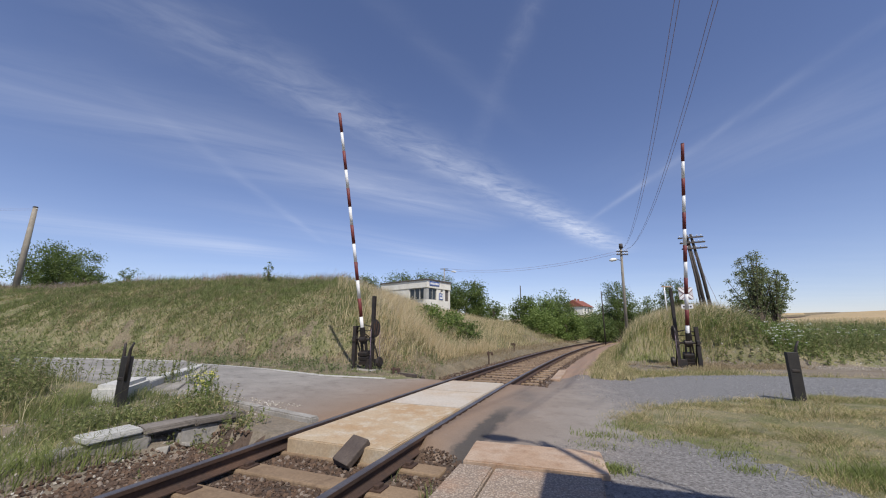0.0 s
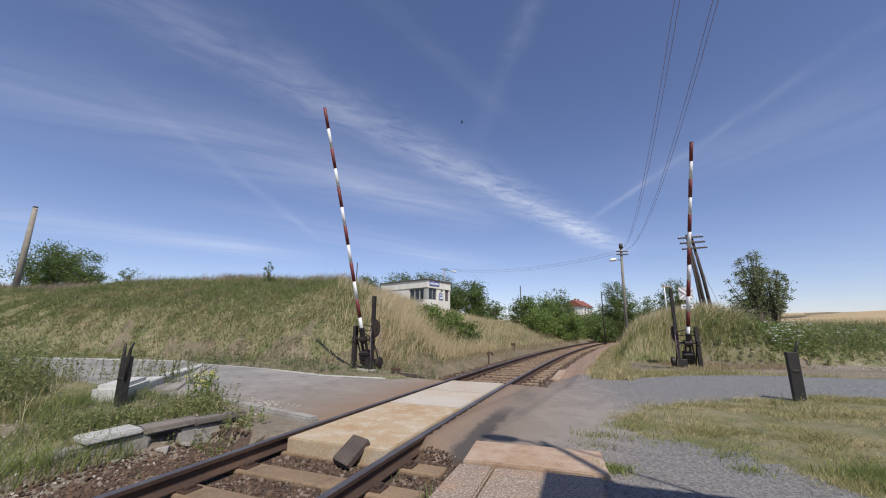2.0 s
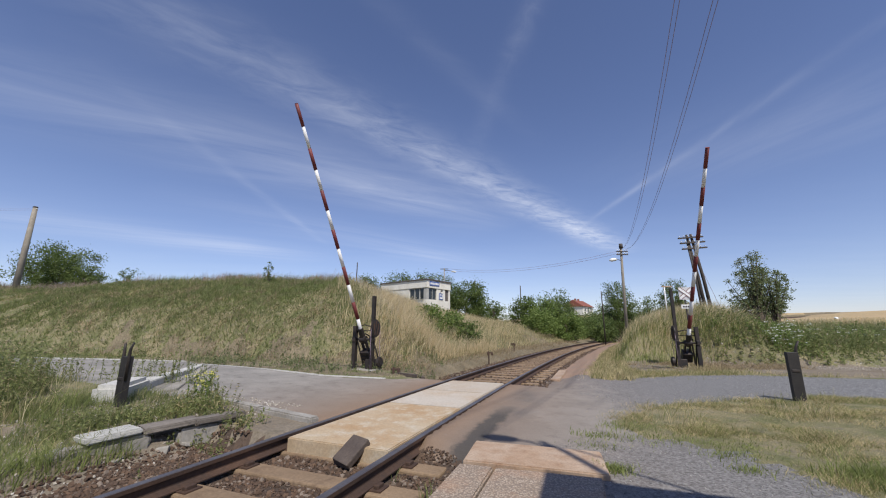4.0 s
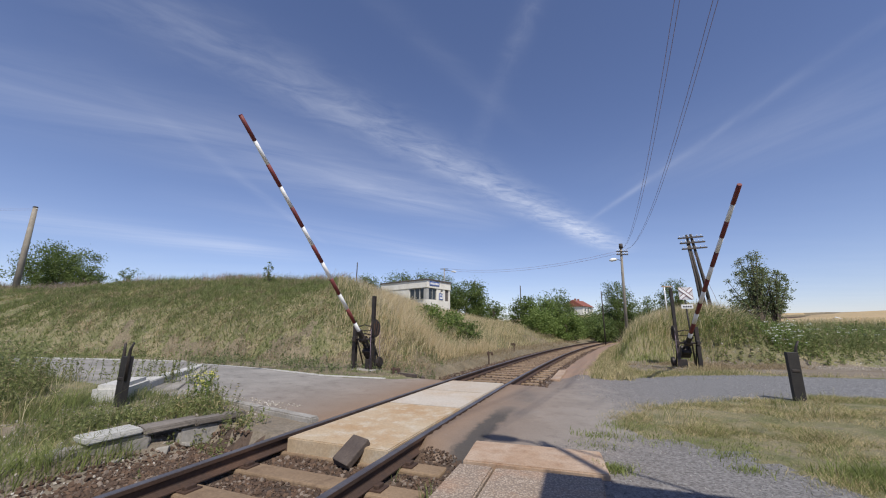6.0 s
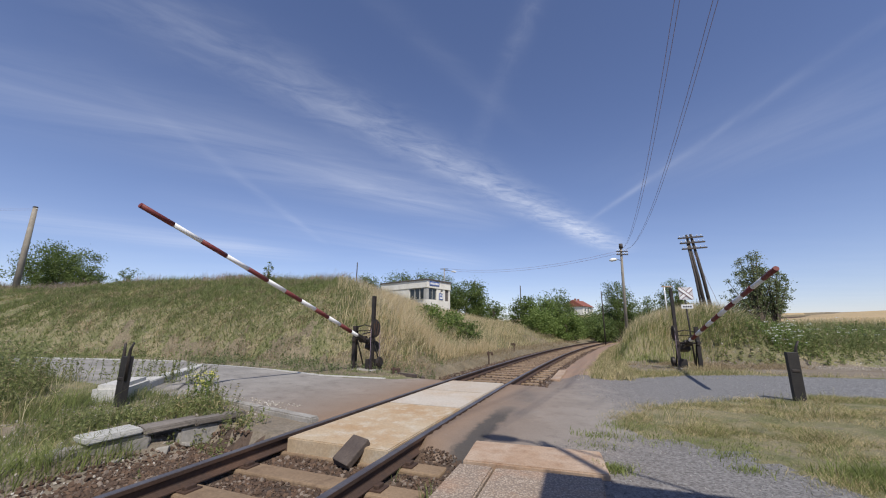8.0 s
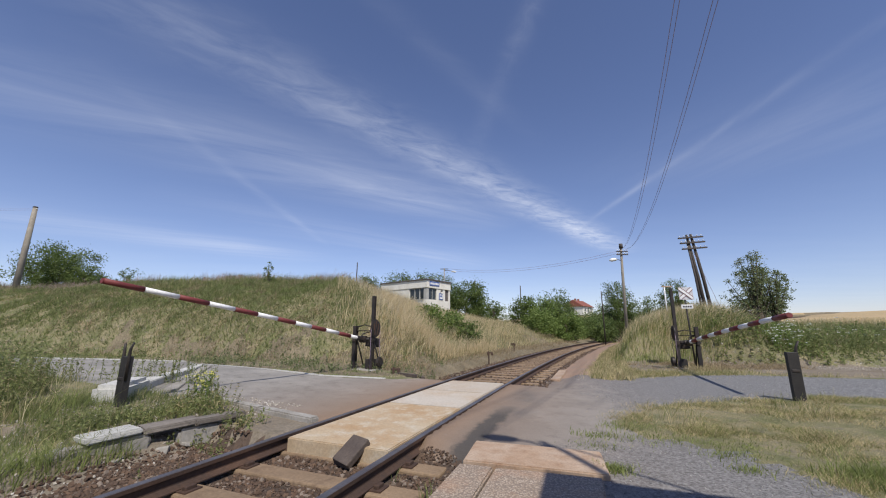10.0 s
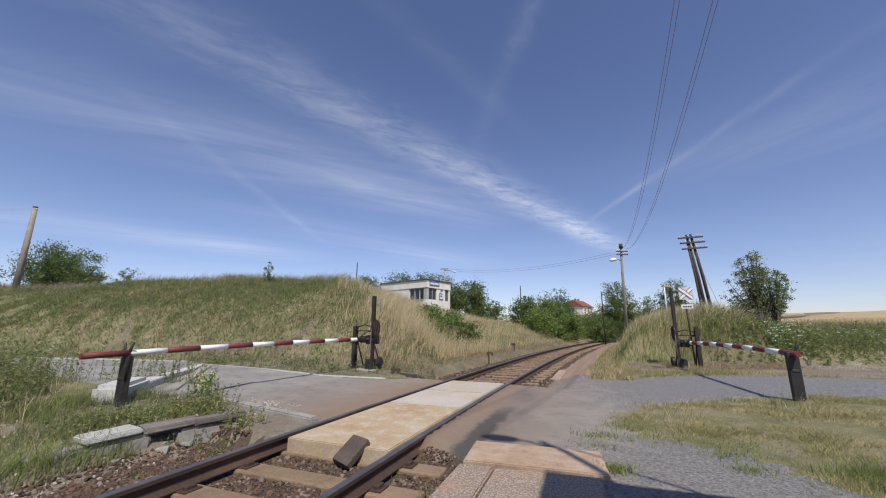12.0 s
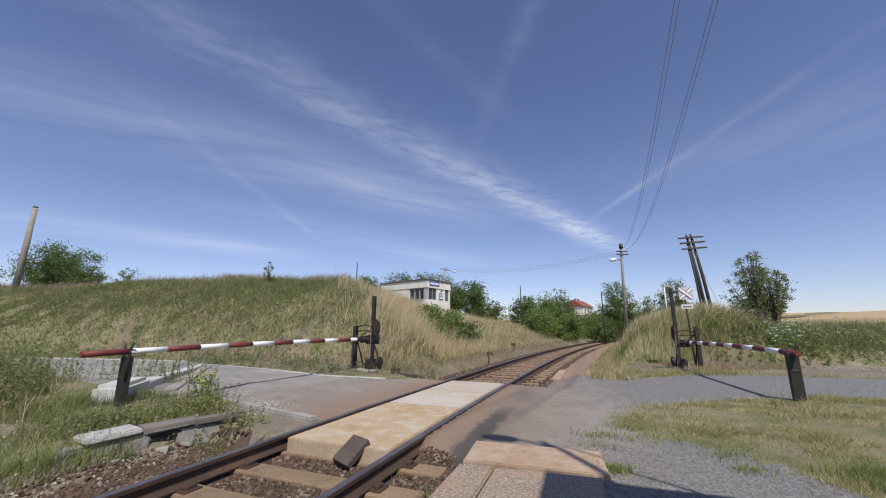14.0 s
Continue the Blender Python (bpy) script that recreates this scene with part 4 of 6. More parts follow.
# ---- crossing sign ----
def make_sign():
    s = empty("warning_sign", pose(8.98, 13.9, 0.0, 0, 0, -14), "white board with a red-edged cross on a dark post", "warning sign")
    g = float(land(8.98, 13.9))
    part("post", tube([(0.08, 0, g - 0.2), (0.0, 0, 2.84)], 0.03, 8), M_IRON, s)
    board = part("board", box(0.47, 0.02, 0.46, (0.05, -0.045, 2.58), 0.004), M_SIGNGREY, s, "pale grey board")
    for a in (42, -42):
        part("cross_bar", box(0.56, 0.012, 0.085, (0.05, -0.064 - (0.006 if a > 0 else 0), 2.58)), M_SIGNWHITE, board).matrix_local = Matrix.Translation((0.05, 0, 2.58)) @ pose(0, 0, 0, 0, a, 0) @ Matrix.Translation((-0.05, 0, -2.58))
        for o in (-0.052, 0.052):
            part("red_edge", box(0.56, 0.01, 0.018, (0.05, -0.066 - (0.006 if a > 0 else 0), 2.58 + o)), M_RED, board).matrix_local = Matrix.Translation((0.05, 0, 2.58)) @ pose(0, 0, 0, 0, a, 0) @ Matrix.Translation((-0.05, 0, -2.58))
    plate = part("plate", box(0.38, 0.015, 0.15, (0.04, -0.045, 2.1), 0.003), M_SIGNWHITE, s, "small white plate with dark bars")
    for k in range(4):
        part("bar", box(0.05, 0.01, 0.055, (-0.07 + k * 0.075, -0.058, 2.1)), M_IRON, plate)


M_SIGNGREY = surface("sign_grey", (0.58, 0.57, 0.57), (0.52, 0.51, 0.51), None, 4, 40, 0.5, bump=0.05)
make_sign()


# ---- stakes along the signal wire ----
def make_stake(x, y, h, arm):
    g = float(land(x, y))
    s = empty("pulley_stake", pose(x, y, g, 0, 0, 20), "rusty iron stake with signal-wire pulleys beside the track", "stake", "stakes of the signal wire")
    part("stake", box(0.05, 0.04, h + 0.2, (0, 0, (h - 0.2) / 2), 0.006), M_RAIL, s)
    part("bracket", box(0.26, 0.03, 0.05, (0.05 * arm, 0, h - 0.06), 0.006), M_RAIL, s)
    for k in (-1, 1):
        part("pulley", disc(0.05, 0.03, (0.05 * arm + k * 0.09, -0.03, h - 0.12), "Y", 14, 0.006), M_RAIL, s)


make_stake(1.95, 16.3, 0.55, 1)
make_stake(4.2, 22.6, 0.5, -1)
make_stake(-1.35, 10.75, 0.18, 1)


def make_timber():
    for x, y, z, l, a, label in ((-0.95, 10.6, 0.0, 0.55, 62, "dark offcut of timber beside the rail"), (-0.6, 11.0, 0.0, 0.35, 20, "short dark offcut of timber beside the rail")):
        ob = part("timber_offcut", box(0.12, l, 0.09, bevel=0.012, jitter=0.006), M_DARKWOOD)
        ob.matrix_world = pose(x, y, float(land(x, y)) + 0.04, 3, 2, a)
        tagged(ob, label, "timber", "timber offcuts")


make_timber()


# ---- house far off ----
def make_house():
    h = empty("house", pose(40.4, 112.0, 6.0, 0, 0, 48), "far white house with a red tiled gable roof", "house")
    part("wall", box(7.5, 5.6, 2.5, (0, 0, 1.0), 0.02), M_PLASTER, h)
    bm = bmesh.new()
    v = [bm.verts.new(p) for p in ((-4.1, -3.2, 2.2), (4.1, -3.2, 2.2), (4.1, 3.2, 2.2), (-4.1, 3.2, 2.2), (-4.1, 0, 4.2), (4.1, 0, 4.2))]
    for f in ((0, 1, 5, 4), (2, 3, 4, 5), (0, 4, 3), (1, 2, 5), (0, 3, 2, 1)):
        bm.faces.new([v[i] for i in f])
    bmesh.ops.recalc_face_normals(bm, faces=bm.faces[:])
    roof = part("roof", bm, M_TILE, h, "red tiled roof")
    for x in (-1.2, 1.0):
        part("chimney", box(0.5, 0.5, 1.0, (x, 0.3, 4.2), 0.03), M_TILE, roof)
    for x in (-2.2, 0.0, 2.2):
        w = part("window", box(0.9, 0.08, 1.0, (x, -2.81, 1.3), 0.02), M_SIGNWHITE, h)
        part("pane", box(0.74, 0.03, 0.84, (x, -2.86, 1.3)), M_GLASS, w)
    w = part("window", box(0.08, 0.9, 1.0, (-3.77, 0.0, 1.3), 0.02), M_SIGNWHITE, h)
    part("pane", box(0.03, 0.74, 0.84, (-3.82, 0.0, 1.3)), M_GLASS, w)


make_house()


# ---- the keeper's house behind the camera, whose shadow falls on the slabs ----
def make_keeper_house():
    d = Vector((0.94, -0.342, 0))
    az = math.degrees(math.atan2(0.342, 0.94))
    k = empty("keeper_house", pose(1.75, 0.72, 0, 0, 0, -az), "plain plastered flat-roofed house beside the camera", "house")
    part("wall", box(5.0, 4.4, 4.3, (2.65, -2.35, 1.95), 0.02), M_PLASTER, k)
    part("roof", box(5.3, 4.7, 0.18, (2.65, -2.35, 4.19), 0.02), M_ROOFEDGE, k)
    part("mast", tube([(1.46, -1.3, 4.2), (1.46, -1.3, 8.05)], [0.055, 0.04], 8), M_IRON, k)
    part("lamp_arm", tube([(1.46, -1.3, 7.7), (1.3, -1.33, 8.0), (1.05, -1.36, 8.06)], 0.025, 6), M_IRON, k)
    part("lamp_head", tube([(1.2, -1.34, 8.05), (1.1, -1.36, 8.06), (0.9, -1.39, 8.06), (0.78, -1.4, 8.05)], [0.05, 0.11, 0.12, 0.05], 10), M_INSULATOR, k)
    part("stay", tube([(1.46, -1.28, 7.95), (1.4, -0.12, 4.25)], 0.018, 6), M_IRON, k)


make_keeper_house()


# ---- stones and plants ----
rng = np.random.default_rng(7)


def stones(name, x, y, size, sink, material, label, category):
    """Broken stones: squashed, jittered octahedra with cut corners."""
    n = len(x)
    base = np.array([(1, 0, 0), (-1, 0, 0), (0, 1, 0), (0, -1, 0), (0, 0, 1), (0, 0, -1), (0.62, 0.62, 0.5), (-0.62, -0.55, 0.55), (0.6, -0.6, -0.3), (-0.6, 0.62, 0.35)])
    tris = np.array([(0, 6, 4), (0, 2, 6), (6, 2, 4), (2, 9, 4), (2, 1, 9), (9, 1, 4), (1, 7, 4), (1, 3, 7), (7, 3, 4), (3, 0, 4), (3, 8, 0), (0, 5, 2), (2, 5, 1), (1, 5, 3), (3, 5, 8), (8, 5, 0)])
    k = len(base)
    v = base[None] * (1 + rng.uniform(-0.28, 0.28, (n, k, 3)))
    v = v * (size[:, None, None] * rng.uniform(0.55, 1.15, (n, 1, 3)))
    a = rng.uniform(0, 2 * np.pi, n)
    b = rng.uniform(-0.7, 0.7, n)
    v = np.stack([v[..., 0], v[..., 1] * np.cos(b)[:, None] - v[..., 2] * np.sin(b)[:, None], v[..., 1] * np.sin(b)[:, None] + v[..., 2] * np.cos(b)[:, None]], -1)
    v = np.stack([v[..., 0] * np.cos(a)[:, None] - v[..., 1] * np.sin(a)[:, None], v[..., 0] * np.sin(a)[:, None] + v[..., 1] * np.cos(a)[:, None], v[..., 2]], -1)
    v += np.stack([x, y, land(x, y) + sink * size], -1)[:, None]
    ob = array_mesh(name, v.reshape(-1, 3), (tris[None] + (np.arange(n) * k)[:, None, None]).reshape(-1, 3), material)
    return tagged(ob, label, category, kind="stuff")


def stone_material(name, tones):
    m, t, b = principled(name, 0.9)
    geo = t.nodes.new("ShaderNodeNewGeometry")
    r = geo.outputs["Random Per Island"]
    col = mixed(t, r, tones[0], tones[1])
    col = mixed(t, sharpen(t, calc(t, "FRACT", calc(t, "MULTIPLY", r, 53.3)), 0.82, 0.9), col, tones[2])
    f = noisy(t, coords(t), 60, 4)
    scaled = t.nodes.new("ShaderNodeVectorMath")
    scaled.operation = "SCALE"
    t.links.new(col, scaled.inputs[0])
    t.links.new(calc(t, "MULTIPLY_ADD", f, 0.9, 0.5), scaled.inputs["Scale"])
    t.links.new(scaled.outputs[0], b.inputs["Base Color"])
    relief(t, b, f, 0.5, 0.006)
    return m


M_BALLAST_STONES = stone_material("ballast_stones", ((0.058, 0.037, 0.026), (0.135, 0.083, 0.052), (0.21, 0.165, 0.13)))
M_GREY_STONES = stone_material("grey_stones", ((0.16, 0.158, 0.155), (0.26, 0.255, 0.25), (0.42, 0.4, 0.38)))
M_PALE_STONES = stone_material("pale_rubble", ((0.25, 0.22, 0.18), (0.4, 0.36, 0.3), (0.5, 0.47, 0.42)))


def on_track(count, t0, t1, n0, n1):
    t, n = rng.uniform(t0, t1, count), rng.uniform(n0, n1, count)
    a, r = t / RADIUS + TRACK_AZ, RADIUS - n
    return TRACK_C[0] - r * np.cos(a), TRACK_C[1] + r * np.sin(a), t, n


def make_ballast():
    x, y, t, n = on_track(36000, -1.0, 5.4, -1.95, 2.0)
    beat = np.abs(((t + 27.42) / 0.62 + 0.5) % 1 - 0.5) * 0.62
    keep = ~((beat < 0.135) & (np.abs(n) < 1.26)) & ~((np.abs(np.abs(n) - 0.7525) < 0.1))
    keep &= (t < 4.75) | ((n > 0.85) & (t < 5.3 - 0.5 * (n - 0.8)))
    keep &= ~((n > 1.15) & (line_side(x, y, [(0.2, 4.6), (0.12, 3.95), (-0.6, 1.8)], [(3, 1.8), (3, 4.6)]) > 0))
    x, y = x[keep], y[keep]
    stones("ballast", x, y, rng.uniform(0.010, 0.03, len(x)) * rng.uniform(0.7, 1.15, len(x)), 0.2, M_BALLAST_STONES, "rust-brown broken ballast stones between the sleepers", "ballast")
    x, y, t, n = on_track(9000, 10.3, 34, -1.7, 1.5)
    beat = np.abs(((t + 27.42) / 0.62 + 0.5) % 1 - 0.5) * 0.62
    keep = ~((beat < 0.135) & (np.abs(n) < 1.26)) & ~((np.abs(np.abs(n) - 0.7525) < 0.1))
    x, y = x[keep], y[keep]
    stones("ballast", x, y, rng.uniform(0.025, 0.05, len(x)), 0.2, M_BALLAST_STONES, "brown ballast stones along the far track", "ballast")
    # chippings on the side road and yard
    x, y = rng.uniform(1.2, 15, 60000), rng.uniform(2.8, 13.2, 60000)
    ok = (zone_of(x, y) == 3) & (rng.uniform(0, 1, len(x)) < np.clip(1.6 - y / 9, 0.25, 1))
    x, y = x[ok][:26000], y[ok][:26000]
    stones("chippings", x, y, rng.uniform(0.004, 0.01, len(x)), 0.15, M_GREY_STONES, "loose grey stone chippings on the road", "gravel")
    # rubble on the rough strip beside the track and under the right bank
    x, y, t, n = on_track(3400, 1.5, 6.2, -4.6, -1.7)
    stones("rubble", x, y, rng.uniform(0.006, 0.022, len(x)), 0.2, M_PALE_STONES, "pale gravel and rubble beside the track", "rubble")
    x, y = rng.uniform(9.6, 24, 9000), rng.uniform(11.5, 16, 9000)
    d = line_side(x, y, RIGHT_FOOT, [(2000, 400), (2000, 2000), (75, 2000)])
    ok = (d > -0.9) & (d < 0.8)
    stones("rubble", x[ok], y[ok], rng.uniform(0.008, 0.03, ok.sum()) * rng.uniform(0.6, 1.2, ok.sum()), 0.1, M_PALE_STONES, "pale rubble at the foot of the bank", "rubble")


make_ballast()


def blades(name, x, y, high, wide, lean, material, label, segs=2, sway=(0.35, 0.1), up=0.0):
    """Grass blades: each a tapered strip that bends over."""
    n = len(x)
    a = rng.uniform(0, 2 * np.pi, n)
    side = np.stack([np.cos(a), np.sin(a), np.zeros(n)], -1) * (wide / 2)[:, None]
    b = rng.uniform(0, 2 * np.pi, n)
    bend = np.stack([np.cos(b) * lean + sway[0] * lean, np.sin(b) * lean + sway[1] * lean, np.zeros(n)], -1) * high[:, None]
    root = np.stack([x, y, land(x, y) - 0.02 + up], -1)
    top = root + bend + np.stack([np.zeros(n), np.zeros(n), high], -1)
    if segs == 1:
        v = np.stack([root - side, root + side, top], 1)
        tris = np.array([(0, 1, 2)])
    else:
        mid = root + bend * 0.3 + np.stack([np.zeros(n), np.zeros(n), high * 0.58], -1)
        v = np.stack([root - side, root + side, mid - side * 0.75, mid + side * 0.75, top], 1)
        tris = np.array([(0, 1, 3), (0, 3, 2), (2, 3, 4)])
    k = v.shape[1]
    ob = array_mesh(name, v.reshape(-1, 3), (tris[None] + (np.arange(n) * k)[:, None, None]).reshape(-1, 3), material)
    return tagged(ob, label, "grass", kind="stuff")


M_BANKGRASS = leafy("bank_grass", (0.125, 0.165, 0.058), (0.285, 0.31, 0.13), (0.52, 0.42, 0.27), 0.1, 0.65, 0.45)
M_LUSH = leafy("lush_grass", (0.155, 0.2, 0.055), (0.33, 0.36, 0.135), (0.52, 0.44, 0.24), 0.14, 0.65, 0.47)
M_STRAW = leafy("straw_grass", (0.56, 0.45, 0.26), (0.8, 0.67, 0.43), (0.24, 0.25, 0.09), 0.12, 0.7, 0.48)
M_PALESTRAW = leafy("bleached_straw", (0.58, 0.47, 0.28), (0.82, 0.7, 0.46), None, 0, 0.7, 0.48)
M_BROWN = leafy("brown_tussock", (0.2, 0.155, 0.095), (0.42, 0.33, 0.2), None, 0, 0.7, 0.35)
M_SEED = leafy("purplish_seed_heads", (0.3, 0.22, 0.18), (0.46, 0.36, 0.28), None, 0, 0.7, 0.35)
M_TURFBLADE = leafy("worn_turf", (0.15, 0.175, 0.055), (0.3, 0.29, 0.12), (0.56, 0.46, 0.27), 0.5, 0.6, 0.38)
M_LEAF = leafy("tree_leaf", (0.09, 0.135, 0.04), (0.2, 0.25, 0.085), None, 0, 0.5, 0.48)
M_LEAF_LIGHT = leafy("bush_leaf", (0.125, 0.19, 0.045), (0.27, 0.34, 0.11), None, 0, 0.5, 0.48)
M_GREYLEAF = leafy("grey_green_leaf", (0.13, 0.16, 0.07), (0.28, 0.31, 0.155), None, 0, 0.5, 0.48)
M_HERB = leafy("herb_leaf", (0.15, 0.185, 0.065), (0.3, 0.32, 0.135), (0.4, 0.34, 0.19), 0.1, 0.55, 0.47)
M_FLOWER, _t, _b = principled("white_umbel", 0.7)
_b.inputs["Base Color"].default_value = (0.75, 0.76, 0.68, 1)
M_YELLOW, _t, _b = principled("yellow_flower", 0.7)
_b.inputs["Base Color"].default_value = (0.5, 0.47, 0.12, 1)


def scatter(count, x0, x1, y0, y1, chance):
    x, y = rng.uniform(x0, x1, count), rng.uniform(y0, y1, count)
    ok = rng.uniform(0, 1, count) < chance(x, y)
    return x[ok], y[ok]


def left_d(x, y):
    return line_side(x, y, LEFT_FOOT, [(60, 2000), (-2000, 2000), (-2000, 27)])


def right_d(x, y):
    return line_side(x, y, RIGHT_FOOT, [(2000, 400), (2000, 2000), (75, 2000)])


def make_grass():
    def verge(x, y):
        far = line_side(x, y, ROAD_FAR, [(0.4, 400), (-2000, 400), (-2000, 24)])
        t, n = track_tn(x, y)
        return ((far > 0.12) | ((n < -2.3) & (t > 11))) & (n < -2.1)

    # short dry grass on the slope; wide spread first, then a denser near part
    def slope(x, y):
        d = left_d(x, y)
        bare = np.clip(0.8 + 1.1 * fractal(x, y, 0.45, 31), 0.25, 1)
        return verge(x, y) * (d < 17) * np.where(zone_of(x, y) == 8, 0.4, 1.0) * np.where(d < 1.0, bare * 0.55, bare)
    x, y = scatter(420000, -40, 3, 9.5, 32, slope)
    d = left_d(x, y)
    clump = np.clip(0.35 + 1.5 * fractal(x, y, 1.5, 30), 0, 1)
    h = rng.uniform(0.06, 0.15, len(x)) + 0.24 * clump * rng.uniform(0.3, 1, len(x)) + 0.12 * smooth(5, 9, d)
    h = h * np.where(d < 0.9, 0.45, 1)
    blades("bank_grass", x, y, h, rng.uniform(0.012, 0.026, len(x)), rng.uniform(0.3, 1.3, len(x)), M_BANKGRASS, "short half-dry grass on the grassy slope", 1)
    # the close mat below it
    x, y = scatter(520000, -40, 2, 11, 31, lambda x, y: verge(x, y) * (left_d(x, y) > 0.1) * (left_d(x, y) < 13) * np.where(x > -22, 1.0, 0.6) * np.where(zone_of(x, y) == 8, 0.15, 1.0))
    blades("bank_mat", x, y, rng.uniform(0.05, 0.13, len(x)), rng.uniform(0.018, 0.045, len(x)), rng.uniform(0.5, 1.8, len(x)), M_BANKGRASS, "close mat of half-dry grass on the slope", 1)
    # taller grass in tufts over the slope and along the crest
    def tufts(x, y):
        d = left_d(x, y)
        return verge(x, y) * (d > 0.8) * (d < 18) * np.clip(fractal(x, y, 1.5, 33) * 3.0 - 0.45 + 1.2 * smooth(5.5, 8.5, d), 0, 1)
    x, y = scatter(150000, -40, 2, 11, 33, tufts)
    d = left_d(x, y)
    h = rng.uniform(0.1, 0.26, len(x)) + rng.uniform(0.0, 0.55, len(x)) * smooth(5.5, 9, d)
    blades("crest_grass", x, y, h, rng.uniform(0.01, 0.022, len(x)), np.where(d > 6, rng.uniform(0.1, 0.5, len(x)), rng.uniform(0.3, 1.1, len(x))), M_LUSH, "taller green grass on the crest of the bank", 2, (0.7, 0.1))
    x, y = scatter(45000, -40, 2, 15, 30, lambda x, y: (left_d(x, y) > 7.0) * (left_d(x, y) < 13) * np.clip(0.35 + 1.3 * fractal(x, y, 0.5, 35), 0, 1))
    blades("seed_heads", x, y, rng.uniform(0.45, 0.9, len(x)) * np.clip(0.85 + 0.5 * fractal(x, y, 0.6, 36), 0.5, 1.2), rng.uniform(0.014, 0.028, len(x)), rng.uniform(0.25, 0.75, len(x)), M_SEED, "thin seeding grass stalks along the crest", 2, (0.8, 0.1))
    # tall dry grass beside the track
    def straw(x, y):
        t, n = track_tn(x, y)
        d = left_d(x, y)
        return (d > 0.15) * (d < 10) * (n < -2.6) * (x > -3.6 - 0.25 * (y - 12)) * np.clip(0.75 + 1.2 * fractal(x, y, 0.4, 37), 0.05, 1) * np.clip(1.5 - t / 60, 0.2, 1)
    x, y = scatter(120000, -6, 22, 12.3, 60, straw)
    d = left_d(x, y)
    blades("tall_dry_grass", x, y, rng.uniform(0.3, 0.75, len(x)) * np.where(d < 1.2, 0.6, 1), rng.uniform(0.008, 0.02, len(x)), rng.uniform(0.15, 0.55, len(x)), M_STRAW, "tall straw-coloured grass on the bank beside the track", 2, (0.5, -0.2))
    x, y = scatter(90000, -6, 22, 12.3, 60, lambda x, y: straw(x, y) * 0.8)
    blades("undergrowth_grass", x, y, rng.uniform(0.2, 0.5, len(x)), rng.uniform(0.012, 0.024, len(x)), rng.uniform(0.2, 0.7, len(x)), M_BANKGRASS, "mixed green and dry grass under the straw", 1)

    x, y = scatter(34000, -3.4, 3.2, 13.0, 23, lambda x, y: straw(x, y) * np.clip(0.5 + 1.6 * fractal(x, y, 0.6, 38), 0, 1))
    blades("straw_clumps", x, y, rng.uniform(0.5, 0.95, len(x)), rng.uniform(0.008, 0.018, len(x)), rng.uniform(0.2, 0.6, len(x)), M_PALESTRAW, "bleached tall grass clumps behind the barrier", 2, (0.7, -0.2))
    # greener growth on the upper slope
    x, y = scatter(150000, -40, 1, 14, 31, lambda x, y: verge(x, y) * smooth(1.8, 5.5, left_d(x, y)) * (left_d(x, y) < 14) * np.clip(0.3 + 1.5 * fractal(x, y, 0.5, 39), 0, 1))
    blades("green_slope_grass", x, y, rng.uniform(0.08, 0.3, len(x)), rng.uniform(0.01, 0.022, len(x)), rng.uniform(0.3, 1.0, len(x)), M_LUSH, "greener grass on the upper slope", 1, (0.6, 0.0))

    x, y = scatter(110000, -36, 0, 11.5, 30, lambda x, y: verge(x, y) * (left_d(x, y) > 0.2) * (left_d(x, y) < 12) * np.clip(fractal(x, y, 1.8, 49) * 3.0 - 0.6 + 1.1 * smooth(3.5, 0.8, left_d(x, y)) * smooth(-15, -10, x), 0, 1))
    blades("dry_tussocks", x, y, rng.uniform(0.1, 0.3, len(x)), rng.uniform(0.01, 0.022, len(x)), rng.uniform(0.3, 1.1, len(x)), M_BROWN, "dry brown tussocks on the slope", 2, (0.5, 0.0))

    # dead brown growth at the foot of the bank beside the rails
    x, y = scatter(90000, -3, 16, 10.8, 44, lambda x, y: (track_tn(x, y)[1] < -1.5) * (track_tn(x, y)[1] > -4.6) * (track_tn(x, y)[0] > 11) * np.clip(0.6 + 1.3 * fractal(x, y, 0.9, 56), 0.05, 1))
    blades("dead_growth", x, y, rng.uniform(0.06, 0.32, len(x)), rng.uniform(0.01, 0.022, len(x)), rng.uniform(0.4, 1.5, len(x)), M_BROWN, "dead brown growth at the foot of the bank", 1)

    # right bank
    def right(x, y):
        d = right_d(x, y)
        t, n = track_tn(x, y)
        side = smooth(4.6, 2.6, x - 0.55 * y + 0.8 * fractal(x, y, 0.4, 40))
        return (d > 0.05) * (d < 13) * (n > 2.6) * np.clip(0.85 + 0.8 * fractal(x, y, 0.5, 41), 0.2, 1) * side
    x, y = scatter(260000, 5, 34, 14.5, 56, right)
    d = right_d(x, y)
    blades("tall_bank_grass", x, y, rng.uniform(0.3, 0.8, len(x)) * smooth(-0.6, 1.2, d), rng.uniform(0.01, 0.024, len(x)), rng.uniform(0.15, 0.65, len(x)), M_LUSH, "tall green grass on the grassy bank", 2, (0.6, -0.3))
    x, y = scatter(300000, 5, 34, 14.5, 56, lambda x, y: right(x, y) * smooth(-0.1, 1.6, right_d(x, y)) * np.clip(0.65 + 1.5 * fractal(x, y, 0.45, 43), 0.1, 1))
    blades("seeding_grass", x, y, rng.uniform(0.55, 1.05, len(x)), rng.uniform(0.008, 0.018, len(x)), rng.uniform(0.2, 0.6, len(x)), M_STRAW, "pale seeding grass on the grassy bank", 2, (0.7, -0.3))
